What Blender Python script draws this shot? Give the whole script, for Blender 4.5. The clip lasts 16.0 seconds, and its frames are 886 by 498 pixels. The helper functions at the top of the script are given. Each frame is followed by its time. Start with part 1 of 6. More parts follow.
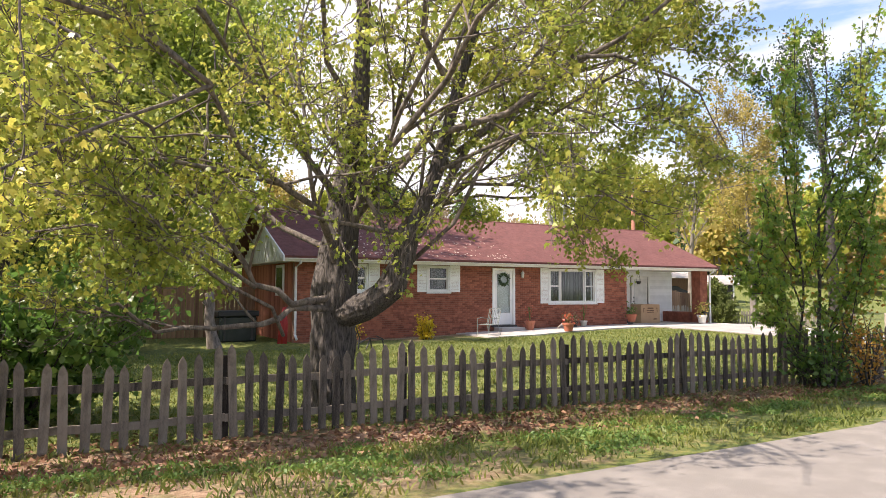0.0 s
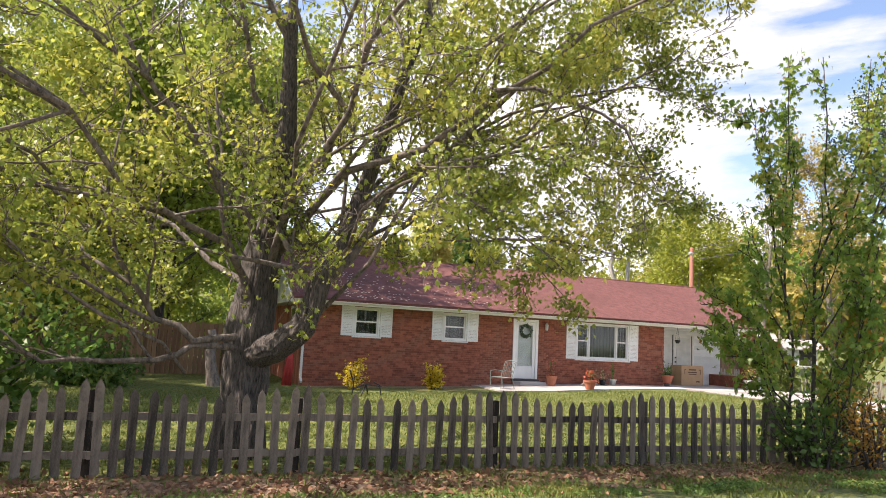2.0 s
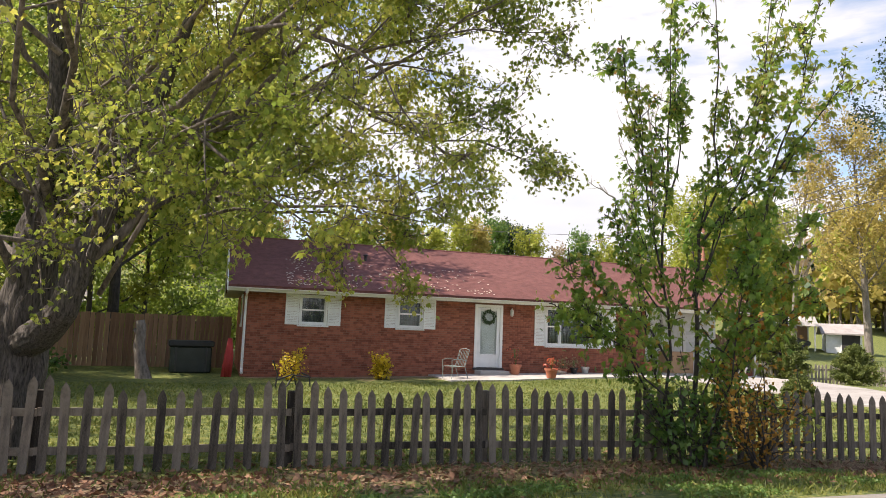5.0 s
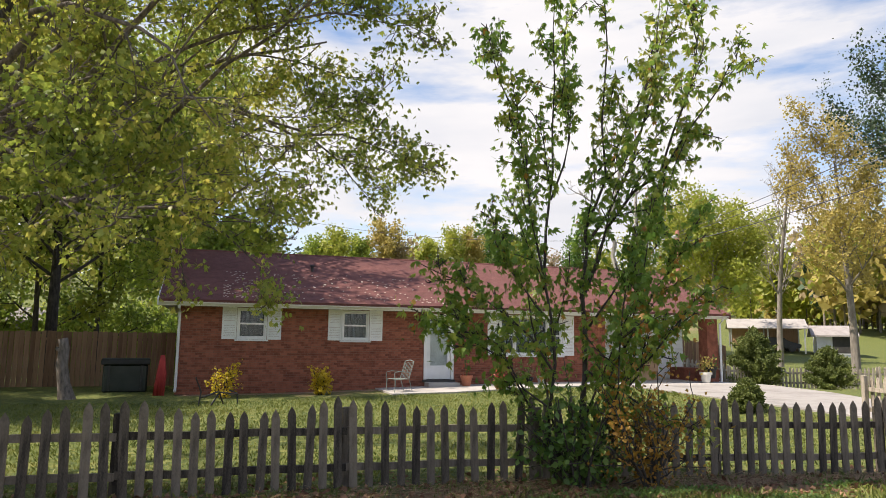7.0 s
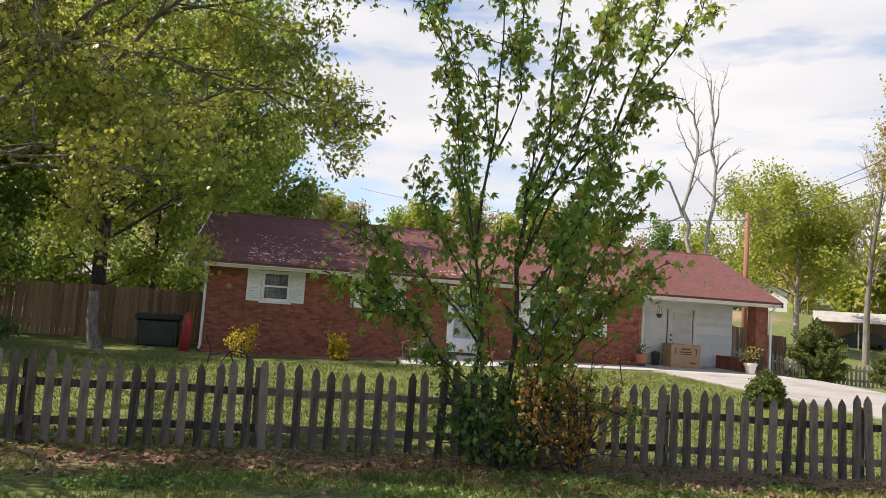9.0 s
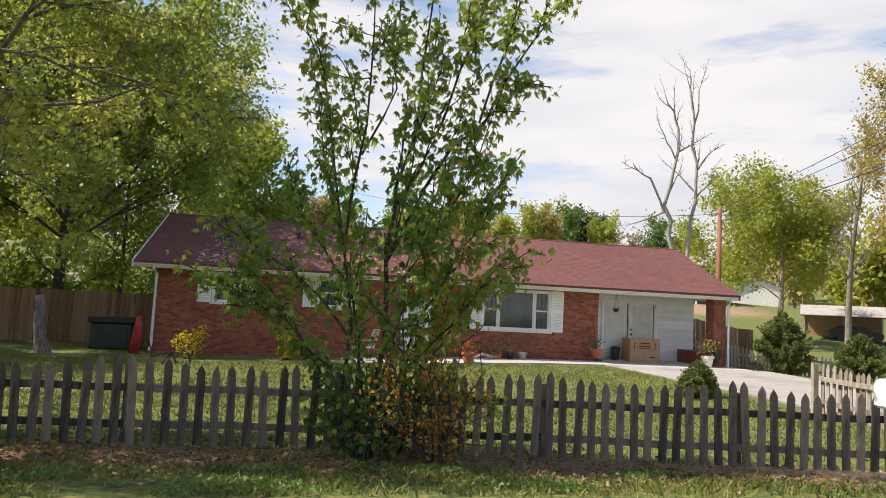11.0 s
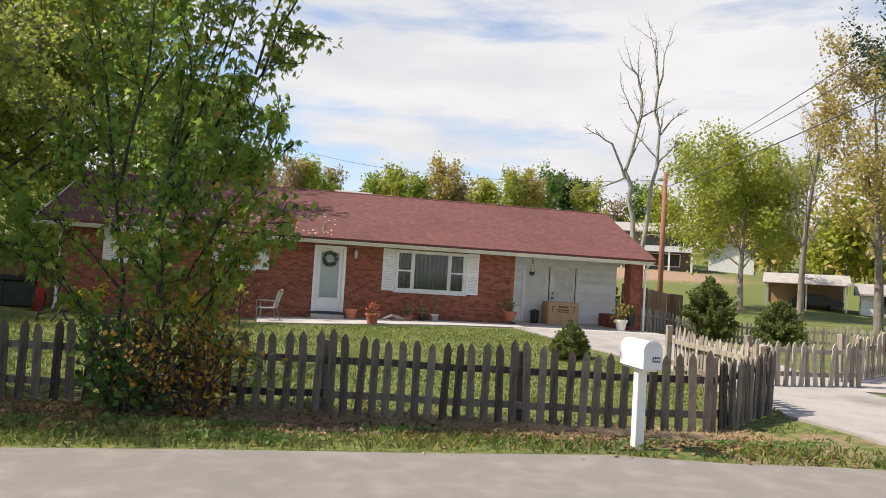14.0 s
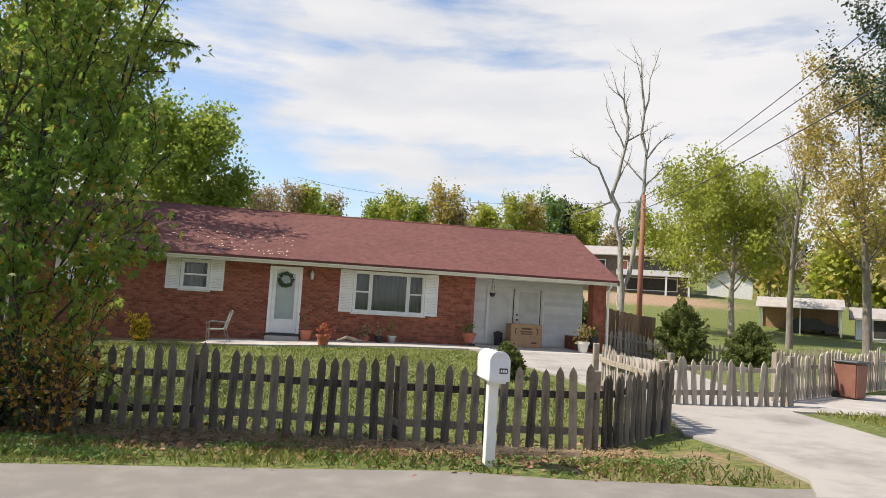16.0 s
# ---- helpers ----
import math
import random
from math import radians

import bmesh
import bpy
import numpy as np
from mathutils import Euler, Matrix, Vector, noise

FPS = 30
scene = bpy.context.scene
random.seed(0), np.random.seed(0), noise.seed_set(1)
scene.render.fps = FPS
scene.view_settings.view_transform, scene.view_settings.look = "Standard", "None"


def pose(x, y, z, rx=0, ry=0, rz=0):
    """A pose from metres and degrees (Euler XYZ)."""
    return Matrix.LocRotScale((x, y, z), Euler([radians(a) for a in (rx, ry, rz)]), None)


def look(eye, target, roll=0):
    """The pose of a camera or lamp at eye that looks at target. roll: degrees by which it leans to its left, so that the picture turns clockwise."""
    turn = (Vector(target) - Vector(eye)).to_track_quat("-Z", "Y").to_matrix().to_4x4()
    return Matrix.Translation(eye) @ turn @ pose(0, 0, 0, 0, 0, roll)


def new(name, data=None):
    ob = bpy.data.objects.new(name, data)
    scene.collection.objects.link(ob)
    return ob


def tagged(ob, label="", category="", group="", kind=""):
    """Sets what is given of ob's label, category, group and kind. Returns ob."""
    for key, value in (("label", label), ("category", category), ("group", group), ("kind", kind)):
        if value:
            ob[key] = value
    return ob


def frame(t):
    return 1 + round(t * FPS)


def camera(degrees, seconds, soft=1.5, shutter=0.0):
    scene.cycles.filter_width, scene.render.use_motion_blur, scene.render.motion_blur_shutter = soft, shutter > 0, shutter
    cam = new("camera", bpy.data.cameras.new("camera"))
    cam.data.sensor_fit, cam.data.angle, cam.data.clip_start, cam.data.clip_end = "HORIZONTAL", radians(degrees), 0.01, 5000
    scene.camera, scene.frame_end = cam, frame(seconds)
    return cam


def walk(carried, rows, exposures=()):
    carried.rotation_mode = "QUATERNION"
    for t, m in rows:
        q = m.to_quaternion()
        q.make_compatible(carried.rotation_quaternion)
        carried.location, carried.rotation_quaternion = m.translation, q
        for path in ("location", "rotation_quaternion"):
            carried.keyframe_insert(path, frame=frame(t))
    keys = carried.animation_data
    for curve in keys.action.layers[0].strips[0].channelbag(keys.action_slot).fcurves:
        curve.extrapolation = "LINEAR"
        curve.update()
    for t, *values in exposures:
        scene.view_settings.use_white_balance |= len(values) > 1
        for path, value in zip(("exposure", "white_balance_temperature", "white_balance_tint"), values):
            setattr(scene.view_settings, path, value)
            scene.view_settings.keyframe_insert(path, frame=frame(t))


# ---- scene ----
cam = camera(65.2, 16.0, soft=0.8)

PATH = [
    (0, (0.684, 0.233, 1.544), (1.649, 1.981, 1.664), 0.2),
    (0.5, (1.268, 0.146, 1.498), (2.284, 1.862, 1.653), 1.5),
    (1, (1.813, -0.062, 1.539), (2.765, 1.683, 1.757), 3.6),
    (1.5, (2.402, -0.135, 1.576), (3.261, 1.656, 1.81), 1.6),
    (2, (2.98, -0.201, 1.551), (3.721, 1.639, 1.807), 3.0),
    (2.5, (3.578, -0.237, 1.529), (4.248, 1.629, 1.794), 0.4),
    (3, (4.143, -0.223, 1.576), (4.735, 1.671, 1.825), -1.3),
    (3.5, (4.749, -0.285, 1.592), (5.316, 1.614, 1.864), 1.3),
    (4, (5.359, -0.307, 1.572), (5.973, 1.584, 1.79), 2.2),
    (6.5, (7.986, 0.161, 1.573), (8.573, 2.056, 1.826), 1.9),
    (7, (8.441, 0.089, 1.6), (9.042, 1.979, 1.856), 0.8),
    (7.5, (8.924, 0.022, 1.631), (9.382, 1.954, 1.87), 2.0),
    (8, (9.364, 0.069, 1.59), (9.908, 1.982, 1.807), 1.3),
    (8.2, (9.6, 0.098, 1.576), (10.099, 2.028, 1.742), 2.6),
    (10.5, (11.716, -0.219, 1.582), (11.961, 1.756, 1.778), 2.7),
    (11, (12.057, -0.258, 1.55), (12.409, 1.702, 1.731), 2.9),
    (11.5, (12.466, -0.34, 1.548), (12.864, 1.611, 1.737), 0.7),
    (12, (12.91, -0.403, 1.554), (13.258, 1.555, 1.762), 1.7),
    (12.5, (13.407, -0.344, 1.565), (13.772, 1.622, 1.634), 1.5),
    (13, (13.747, -0.489, 1.607), (14.115, 1.47, 1.775), 0.8),
    (13.5, (14.172, -0.612, 1.622), (14.544, 1.338, 1.86), 3.1),
    (14, (14.596, -0.64, 1.589), (14.977, 1.322, 1.671), 3.5),
    (14.5, (14.987, -0.64, 1.577), (15.261, 1.336, 1.726), 2.0),
    (15, (15.378, -0.67, 1.56), (15.701, 1.296, 1.729), 2.0),
    (15.5, (15.764, -0.712, 1.537), (16.24, 1.228, 1.64), 4.7),
    (16, (16.208, -0.714, 1.509), (16.565, 1.248, 1.666), 3.4),
]
walk(cam, [(t, look(eye, target, roll)) for t, eye, target, roll in PATH], exposures=[(0, 1.08, 6700, 19), (3.5, 1.0, 6700, 18), (6.5, 0.66, 6650, 15), (8, 0.60, 6600, 14), (11, 0.54, 6600, 14), (16, 0.48, 6550, 12)])

# ---- light ----
SUN_EL, SUN_TRAVEL = 52.5, (0.991, -0.135)
world = bpy.data.worlds.new("sky")
scene.world = world
world.use_nodes = True
wn, wl = world.node_tree.nodes, world.node_tree.links
wn.clear()
w_out = wn.new("ShaderNodeOutputWorld")
w_bg = wn.new("ShaderNodeBackground")
w_sky = wn.new("ShaderNodeTexSky")
w_sky.sky_type, w_sky.sun_disc = "NISHITA", False
w_sky.sun_elevation = radians(SUN_EL)
w_sky.sun_rotation = math.atan2(-SUN_TRAVEL[0], -SUN_TRAVEL[1])
w_tc = wn.new("ShaderNodeTexCoord")
w_map = wn.new("ShaderNodeMapping")
w_map.inputs["Scale"].default_value = (1.0, 1.0, 4.6)
w_map.inputs["Location"].default_value = (0.35, 0.2, 0.1)
w_noise = wn.new("ShaderNodeTexNoise")
w_noise.inputs["Scale"].default_value, w_noise.inputs["Detail"].default_value = 2.3, 10
w_noise.inputs["Roughness"].default_value = 0.56
w_ramp = wn.new("ShaderNodeValToRGB")
w_ramp.color_ramp.elements[0].position, w_ramp.color_ramp.elements[1].position = 0.40, 0.54
w_mix = wn.new("ShaderNodeMix")
w_mix.data_type = "RGBA"
wl.new(w_tc.outputs["Generated"], w_map.inputs["Vector"])
wl.new(w_map.outputs["Vector"], w_noise.inputs["Vector"])
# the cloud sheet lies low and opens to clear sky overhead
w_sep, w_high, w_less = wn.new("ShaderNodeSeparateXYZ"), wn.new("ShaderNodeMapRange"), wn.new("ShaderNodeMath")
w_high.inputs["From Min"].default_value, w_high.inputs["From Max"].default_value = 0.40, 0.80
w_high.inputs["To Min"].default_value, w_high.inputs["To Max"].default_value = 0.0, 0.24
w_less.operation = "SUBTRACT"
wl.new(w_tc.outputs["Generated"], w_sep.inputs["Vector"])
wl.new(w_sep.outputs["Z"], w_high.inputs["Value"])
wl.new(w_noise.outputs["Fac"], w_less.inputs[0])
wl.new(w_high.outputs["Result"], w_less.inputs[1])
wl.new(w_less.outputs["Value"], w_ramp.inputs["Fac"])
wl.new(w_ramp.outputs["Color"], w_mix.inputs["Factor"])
# soft grey undersides inside the cloud sheet
w_soft = wn.new("ShaderNodeTexNoise")
w_soft.inputs["Scale"].default_value, w_soft.inputs["Detail"].default_value = 3.4, 6
w_tone = wn.new("ShaderNodeValToRGB")
w_tone.color_ramp.elements[0].position, w_tone.color_ramp.elements[1].position = 0.34, 0.62
w_tone.color_ramp.elements[0].color, w_tone.color_ramp.elements[1].color = (5.8, 6.05, 6.4, 1), (7.1, 7.1, 7.1, 1)
wl.new(w_map.outputs["Vector"], w_soft.inputs["Vector"])
wl.new(w_soft.outputs["Fac"], w_tone.inputs["Fac"])
wl.new(w_tone.outputs["Color"], w_mix.inputs["B"])
w_gain = wn.new("ShaderNodeVectorMath")
w_gain.operation = "SCALE"
w_gain.inputs["Scale"].default_value = 1.5
wl.new(w_sky.outputs["Color"], w_gain.inputs[0])
wl.new(w_gain.outputs["Vector"], w_mix.inputs["A"])
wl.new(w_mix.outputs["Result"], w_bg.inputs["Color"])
w_bg.inputs["Strength"].default_value = 0.09
wl.new(w_bg.outputs["Background"], w_out.inputs["Surface"])

sun = new("sun", bpy.data.lights.new("sun", "SUN"))
sun.data.energy, sun.data.angle, sun.data.color = 5.0, radians(0.55), (1.0, 0.92, 0.79)
SUN_DIR = Vector((*SUN_TRAVEL, 0)).normalized() * math.cos(radians(SUN_EL)) - Vector((0, 0, math.sin(radians(SUN_EL))))
sun.matrix_world = look((0, 0, 60), Vector((0, 0, 60)) + SUN_DIR)


# ---- materials ----
def material(name, low, high, scale=8.0, rough=0.8, bump=0.2, fine=60.0, metal=0.0, per="object", stretch=(1, 1, 1), spread=0.25, stain=None, stain_scale=0.6, stain_cut=(0.5, 0.7)):
    """Grain at two scales between two colours, varied per object or per island, with relief and an optional stain."""
    m = bpy.data.materials.new(name)
    m.use_nodes = True
    n, l = m.node_tree.nodes, m.node_tree.links
    b = n["Principled BSDF"]
    b.inputs["Roughness"].default_value, b.inputs["Metallic"].default_value = rough, metal
    tc, mp = n.new("ShaderNodeTexCoord"), n.new("ShaderNodeMapping")
    mp.inputs["Scale"].default_value = stretch
    l.new(tc.outputs["Object"], mp.inputs["Vector"])
    a = n.new("ShaderNodeTexNoise")
    a.inputs["Scale"].default_value, a.inputs["Detail"].default_value = scale, 5
    f = n.new("ShaderNodeTexNoise")
    f.inputs["Scale"].default_value, f.inputs["Detail"].default_value = fine, 3
    l.new(mp.outputs["Vector"], a.inputs["Vector"])
    l.new(mp.outputs["Vector"], f.inputs["Vector"])
    if per == "island":
        r = n.new("ShaderNodeNewGeometry").outputs["Random Per Island"]
    else:
        r = n.new("ShaderNodeObjectInfo").outputs["Random"]
    s1 = n.new("ShaderNodeMath")
    s1.operation = "MULTIPLY_ADD"
    l.new(r, s1.inputs[0])
    s1.inputs[1].default_value, s1.inputs[2].default_value = spread * 2, -spread
    s2 = n.new("ShaderNodeMath")
    l.new(a.outputs["Fac"], s2.inputs[0])
    l.new(s1.outputs[0], s2.inputs[1])
    s3 = n.new("ShaderNodeMath")
    s3.operation = "MULTIPLY_ADD"
    l.new(f.outputs["Fac"], s3.inputs[0])
    s3.inputs[1].default_value = 0.5
    l.new(s2.outputs[0], s3.inputs[2])
    ramp = n.new("ShaderNodeValToRGB")
    ramp.color_ramp.elements[0].position, ramp.color_ramp.elements[1].position = 0.45, 1.05
    ramp.color_ramp.elements[0].color, ramp.color_ramp.elements[1].color = (*low, 1), (*high, 1)
    l.new(s3.outputs[0], ramp.inputs["Fac"])
    colour = ramp.outputs["Color"]
    if stain:
        sn, sr, mx = n.new("ShaderNodeTexNoise"), n.new("ShaderNodeValToRGB"), n.new("ShaderNodeMix")
        sn.inputs["Scale"].default_value, sn.inputs["Detail"].default_value = stain_scale, 8
        sn.inputs["Roughness"].default_value = 0.65
        l.new(tc.outputs["Object"], sn.inputs["Vector"])
        sr.color_ramp.elements[0].position, sr.color_ramp.elements[1].position = stain_cut
        l.new(sn.outputs["Fac"], sr.inputs["Fac"])
        mx.data_type = "RGBA"
        mx.inputs["B"].default_value = (*stain, 1)
        l.new(sr.outputs["Color"], mx.inputs["Factor"])
        l.new(colour, mx.inputs["A"])
        colour = mx.outputs["Result"]
    l.new(colour, b.inputs["Base Color"])
    bp = n.new("ShaderNodeBump")
    bp.inputs["Strength"].default_value, bp.inputs["Distance"].default_value = bump, 0.02
    l.new(s3.outputs[0], bp.inputs["Height"])
    l.new(bp.outputs["Normal"], b.inputs["Normal"])
    return m


def leaf_material(name, low, mid, high, shine=0.45, through_share=0.45):
    """Leaves coloured one by one, with light coming through them."""
    m = bpy.data.materials.new(name)
    m.use_nodes = True
    n, l = m.node_tree.nodes, m.node_tree.links
    b, out = n["Principled BSDF"], n["Material Output"]
    b.inputs["Roughness"].default_value = shine
    g, tc, a = n.new("ShaderNodeNewGeometry"), n.new("ShaderNodeTexCoord"), n.new("ShaderNodeTexNoise")
    a.inputs["Scale"].default_value = 0.45
    l.new(tc.outputs["Object"], a.inputs["Vector"])
    s = n.new("ShaderNodeMath")
    s.operation = "MULTIPLY_ADD"
    l.new(g.outputs["Random Per Island"], s.inputs[0])
    s.inputs[1].default_value = 0.55
    s2 = n.new("ShaderNodeMath")
    s2.operation = "MULTIPLY_ADD"
    l.new(a.outputs["Fac"], s2.inputs[0])
    s2.inputs[1].default_value, s2.inputs[2].default_value = 1.3, -0.42
    l.new(s2.outputs[0], s.inputs[2])
    ramp = n.new("ShaderNodeValToRGB")
    ramp.color_ramp.elements[0].color, ramp.color_ramp.elements[1].color = (*low, 1), (*high, 1)
    ramp.color_ramp.elements.new(0.5).color = (*mid, 1)
    l.new(s.outputs[0], ramp.inputs["Fac"])
    l.new(ramp.outputs["Color"], b.inputs["Base Color"])
    t, mix = n.new("ShaderNodeBsdfTranslucent"), n.new("ShaderNodeMixShader")
    l.new(ramp.outputs["Color"], t.inputs["Color"])
    mix.inputs["Fac"].default_value = through_share
    l.new(b.outputs["BSDF"], mix.inputs[1])
    l.new(t.outputs["BSDF"], mix.inputs[2])
    l.new(mix.outputs["Shader"], out.inputs["Surface"])
    return m


def glass_material(name, tint, rough=0.04):
    m = bpy.data.materials.new(name)
    m.use_nodes = True
    b = m.node_tree.nodes["Principled BSDF"]
    b.inputs["Base Color"].default_value = (*tint, 1)
    b.inputs["Roughness"].default_value = rough
    b.inputs["Transmission Weight"].default_value = 1.0
    b.inputs["IOR"].default_value = 1.45
    return m


M_ASPHALT = material("worn_asphalt", (0.19, 0.172, 0.152), (0.30, 0.275, 0.245), 3.0, 0.9, 0.5, 140, stain=(0.165, 0.155, 0.145), stain_scale=0.5, stain_cut=(0.55, 0.75))
M_CONCRETE = material("pale_concrete", (0.30, 0.275, 0.25), (0.44, 0.41, 0.375), 2.0, 0.9, 0.25, 90, stain=(0.36, 0.33, 0.29), stain_scale=0.8, stain_cut=(0.55, 0.8))
M_DRIVE = material("grey_concrete", (0.21, 0.195, 0.175), (0.34, 0.315, 0.285), 2.0, 0.9, 0.35, 110, stain=(0.17, 0.155, 0.14), stain_scale=0.7, stain_cut=(0.5, 0.75))
M_CHAIR = material("painted_iron", (0.12, 0.15, 0.13), (0.26, 0.29, 0.26), 9.0, 0.5, 0.05, 60)
M_BRICK = material("red_brick", (0.165, 0.050, 0.030), (0.38, 0.135, 0.080), 6.0, 0.9, 0.4, 120, spread=0.22)
M_BRICK_ALL = material("red_brick_joined", (0.165, 0.050, 0.030), (0.38, 0.135, 0.080), 6.0, 0.9, 0.4, 120, per="island", spread=0.22)
M_MORTAR = material("mortar", (0.20, 0.10, 0.07), (0.30, 0.17, 0.12), 9.0, 0.95, 0.3, 150)
M_SHINGLE = material("red_shingle", (0.10, 0.035, 0.030), (0.185, 0.072, 0.061), 5.0, 0.92, 0.5, 90, per="island", spread=0.04, stain=(0.10, 0.035, 0.03), stain_scale=0.35, stain_cut=(0.5, 0.8))
M_WHITE = material("white_paint", (0.66, 0.66, 0.64), (0.82, 0.82, 0.80), 3.0, 0.55, 0.06, 70)
M_SIDING = material("white_siding", (0.62, 0.63, 0.64), (0.78, 0.79, 0.80), 2.5, 0.6, 0.08, 60)
M_TRIM = material("cream_trim", (0.62, 0.60, 0.54), (0.78, 0.76, 0.70), 3.0, 0.6, 0.06, 70)
M_PICKET = material("weathered_picket", (0.025, 0.020, 0.016), (0.215, 0.178, 0.140), 5.0, 0.9, 0.5, 70, stretch=(4, 4, 0.5), spread=0.28, stain=(0.075, 0.062, 0.046), stain_scale=4.0, stain_cut=(0.5, 0.75))
M_PICKET_PALE = material("bleached_picket", (0.16, 0.135, 0.105), (0.50, 0.43, 0.35), 5.0, 0.9, 0.5, 70, stretch=(4, 4, 0.5), spread=0.2, stain=(0.20, 0.17, 0.13), stain_scale=4.0, stain_cut=(0.55, 0.75))
M_BOARD = material("brown_board", (0.16, 0.085, 0.05), (0.36, 0.22, 0.13), 3.0, 0.88, 0.5, 60, stretch=(5, 5, 0.4), spread=0.25)
M_REDBOARD = material("red_board", (0.20, 0.055, 0.035), (0.44, 0.16, 0.10), 3.0, 0.85, 0.4, 60, stretch=(5, 5, 0.4), spread=0.3)
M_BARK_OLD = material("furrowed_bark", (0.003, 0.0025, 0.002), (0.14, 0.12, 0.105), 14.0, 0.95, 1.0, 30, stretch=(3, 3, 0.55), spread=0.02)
M_BARK = material("dark_bark", (0.010, 0.009, 0.008), (0.085, 0.072, 0.064), 5.0, 0.95, 1.0, 24, stretch=(3, 3, 0.8), spread=0.05)
M_BARK_LIMB = material("grey_brown_limb_bark", (0.035, 0.030, 0.026), (0.26, 0.215, 0.18), 6.0, 0.95, 0.9, 26, stretch=(3, 3, 0.8), spread=0.05)
M_BARK_PALE = material("pale_bark", (0.14, 0.115, 0.09), (0.36, 0.31, 0.26), 6.0, 0.95, 0.8, 30, stretch=(2, 2, 0.6), spread=0.1)
M_BARK_GREY = material("grey_bark", (0.085, 0.073, 0.062), (0.25, 0.22, 0.19), 4.0, 0.95, 0.6, 30, stretch=(2, 2, 0.5), spread=0.1)
M_BARK_DEAD = material("bleached_dead_wood", (0.19, 0.17, 0.15), (0.46, 0.43, 0.39), 4.0, 0.95, 0.6, 30, stretch=(2, 2, 0.5), spread=0.1)
M_POLE = material("creosote_pole", (0.14, 0.055, 0.035), (0.28, 0.12, 0.075), 4.0, 0.85, 0.4, 50, stretch=(3, 3, 0.3))
M_TERRACOTTA = material("terracotta", (0.34, 0.11, 0.06), (0.50, 0.19, 0.11), 6.0, 0.8, 0.15, 60)
M_CARD = material("cardboard", (0.36, 0.22, 0.12), (0.46, 0.30, 0.17), 4.0, 0.85, 0.1, 80)
M_INK = material("brown_ink", (0.10, 0.05, 0.03), (0.13, 0.07, 0.04), 8.0, 0.8, 0.05)
M_BLACK = material("black_plastic", (0.012, 0.013, 0.014), (0.03, 0.032, 0.034), 6.0, 0.45, 0.05)
M_DARKGLASS = material("smoked_plastic", (0.018, 0.026, 0.024), (0.04, 0.052, 0.047), 3.0, 0.25, 0.02)
M_METAL = material("pale_metal", (0.42, 0.42, 0.40), (0.60, 0.60, 0.58), 9.0, 0.4, 0.05, 60, metal=0.6)
M_IRON = material("dark_iron", (0.03, 0.03, 0.032), (0.09, 0.085, 0.08), 9.0, 0.6, 0.1, 60, metal=0.5)
M_CLOTH = material("curtain_cloth", (0.45, 0.46, 0.45), (0.66, 0.67, 0.66), 3.0, 0.9, 0.1, 90)
# near-black colour stands in for the gloom of unlit rooms behind openings
M_DARK = material("room_gloom_black", (0.03, 0.03, 0.03), (0.06, 0.055, 0.05), 2.0, 0.9, 0.0)
M_SOIL = material("soil", (0.05, 0.03, 0.02), (0.12, 0.08, 0.055), 9.0, 0.95, 0.6, 60)
M_ROOFGREY = material("grey_shingle", (0.20, 0.18, 0.17), (0.34, 0.31, 0.29), 2.0, 0.9, 0.3, 40)
M_BIN = material("brown_bin", (0.20, 0.085, 0.055), (0.30, 0.14, 0.09), 3.0, 0.6, 0.05, 60)
M_BINLID = material("dark_bin_lid", (0.03, 0.035, 0.035), (0.06, 0.065, 0.065), 3.0, 0.5, 0.05, 60)
M_RED = material("red_cloth", (0.30, 0.02, 0.02), (0.45, 0.05, 0.04), 6.0, 0.8, 0.2)
M_WIRE = material("cable_rubber", (0.05, 0.05, 0.055), (0.09, 0.09, 0.1), 6.0, 0.6, 0.0)
M_GLASS = glass_material("window_glass", (0.82, 0.88, 0.88))
M_LEAF_MAPLE = leaf_material("maple_leaf", (0.17, 0.25, 0.045), (0.37, 0.42, 0.075), (0.62, 0.54, 0.12), 0.42, 0.55)
M_LEAF_DARK = leaf_material("dark_green_leaf", (0.05, 0.115, 0.025), (0.12, 0.225, 0.045), (0.28, 0.35, 0.065), 0.4, 0.5)
M_LEAF_YOUNG = leaf_material("young_maple_leaf", (0.09, 0.19, 0.035), (0.22, 0.34, 0.055), (0.50, 0.46, 0.09), 0.38, 0.62)
M_LEAF_GREEN = leaf_material("fresh_green_leaf", (0.12, 0.19, 0.03), (0.25, 0.33, 0.05), (0.42, 0.46, 0.08), 0.5, 0.55)
M_LEAF_SPRING = leaf_material("spring_leaf", (0.22, 0.27, 0.04), (0.36, 0.40, 0.06), (0.50, 0.48, 0.09), 0.5, 0.55)
M_LEAF_GOLD = leaf_material("gold_bud", (0.34, 0.28, 0.07), (0.46, 0.37, 0.10), (0.56, 0.46, 0.16), 0.6, 0.5)
M_LEAF_RUST = leaf_material("rust_bud", (0.27, 0.21, 0.12), (0.38, 0.29, 0.16), (0.46, 0.37, 0.21), 0.7, 0.5)
M_LEAF_PINE = leaf_material("pine_needle", (0.02, 0.045, 0.02), (0.04, 0.075, 0.03), (0.07, 0.11, 0.045), 0.5, 0.2)
M_LEAF_YELLOW = leaf_material("yellow_bloom", (0.50, 0.38, 0.03), (0.66, 0.48, 0.03), (0.70, 0.58, 0.06))
M_LEAF_ORANGE = leaf_material("orange_bloom", (0.34, 0.16, 0.03), (0.46, 0.25, 0.04), (0.50, 0.34, 0.06))
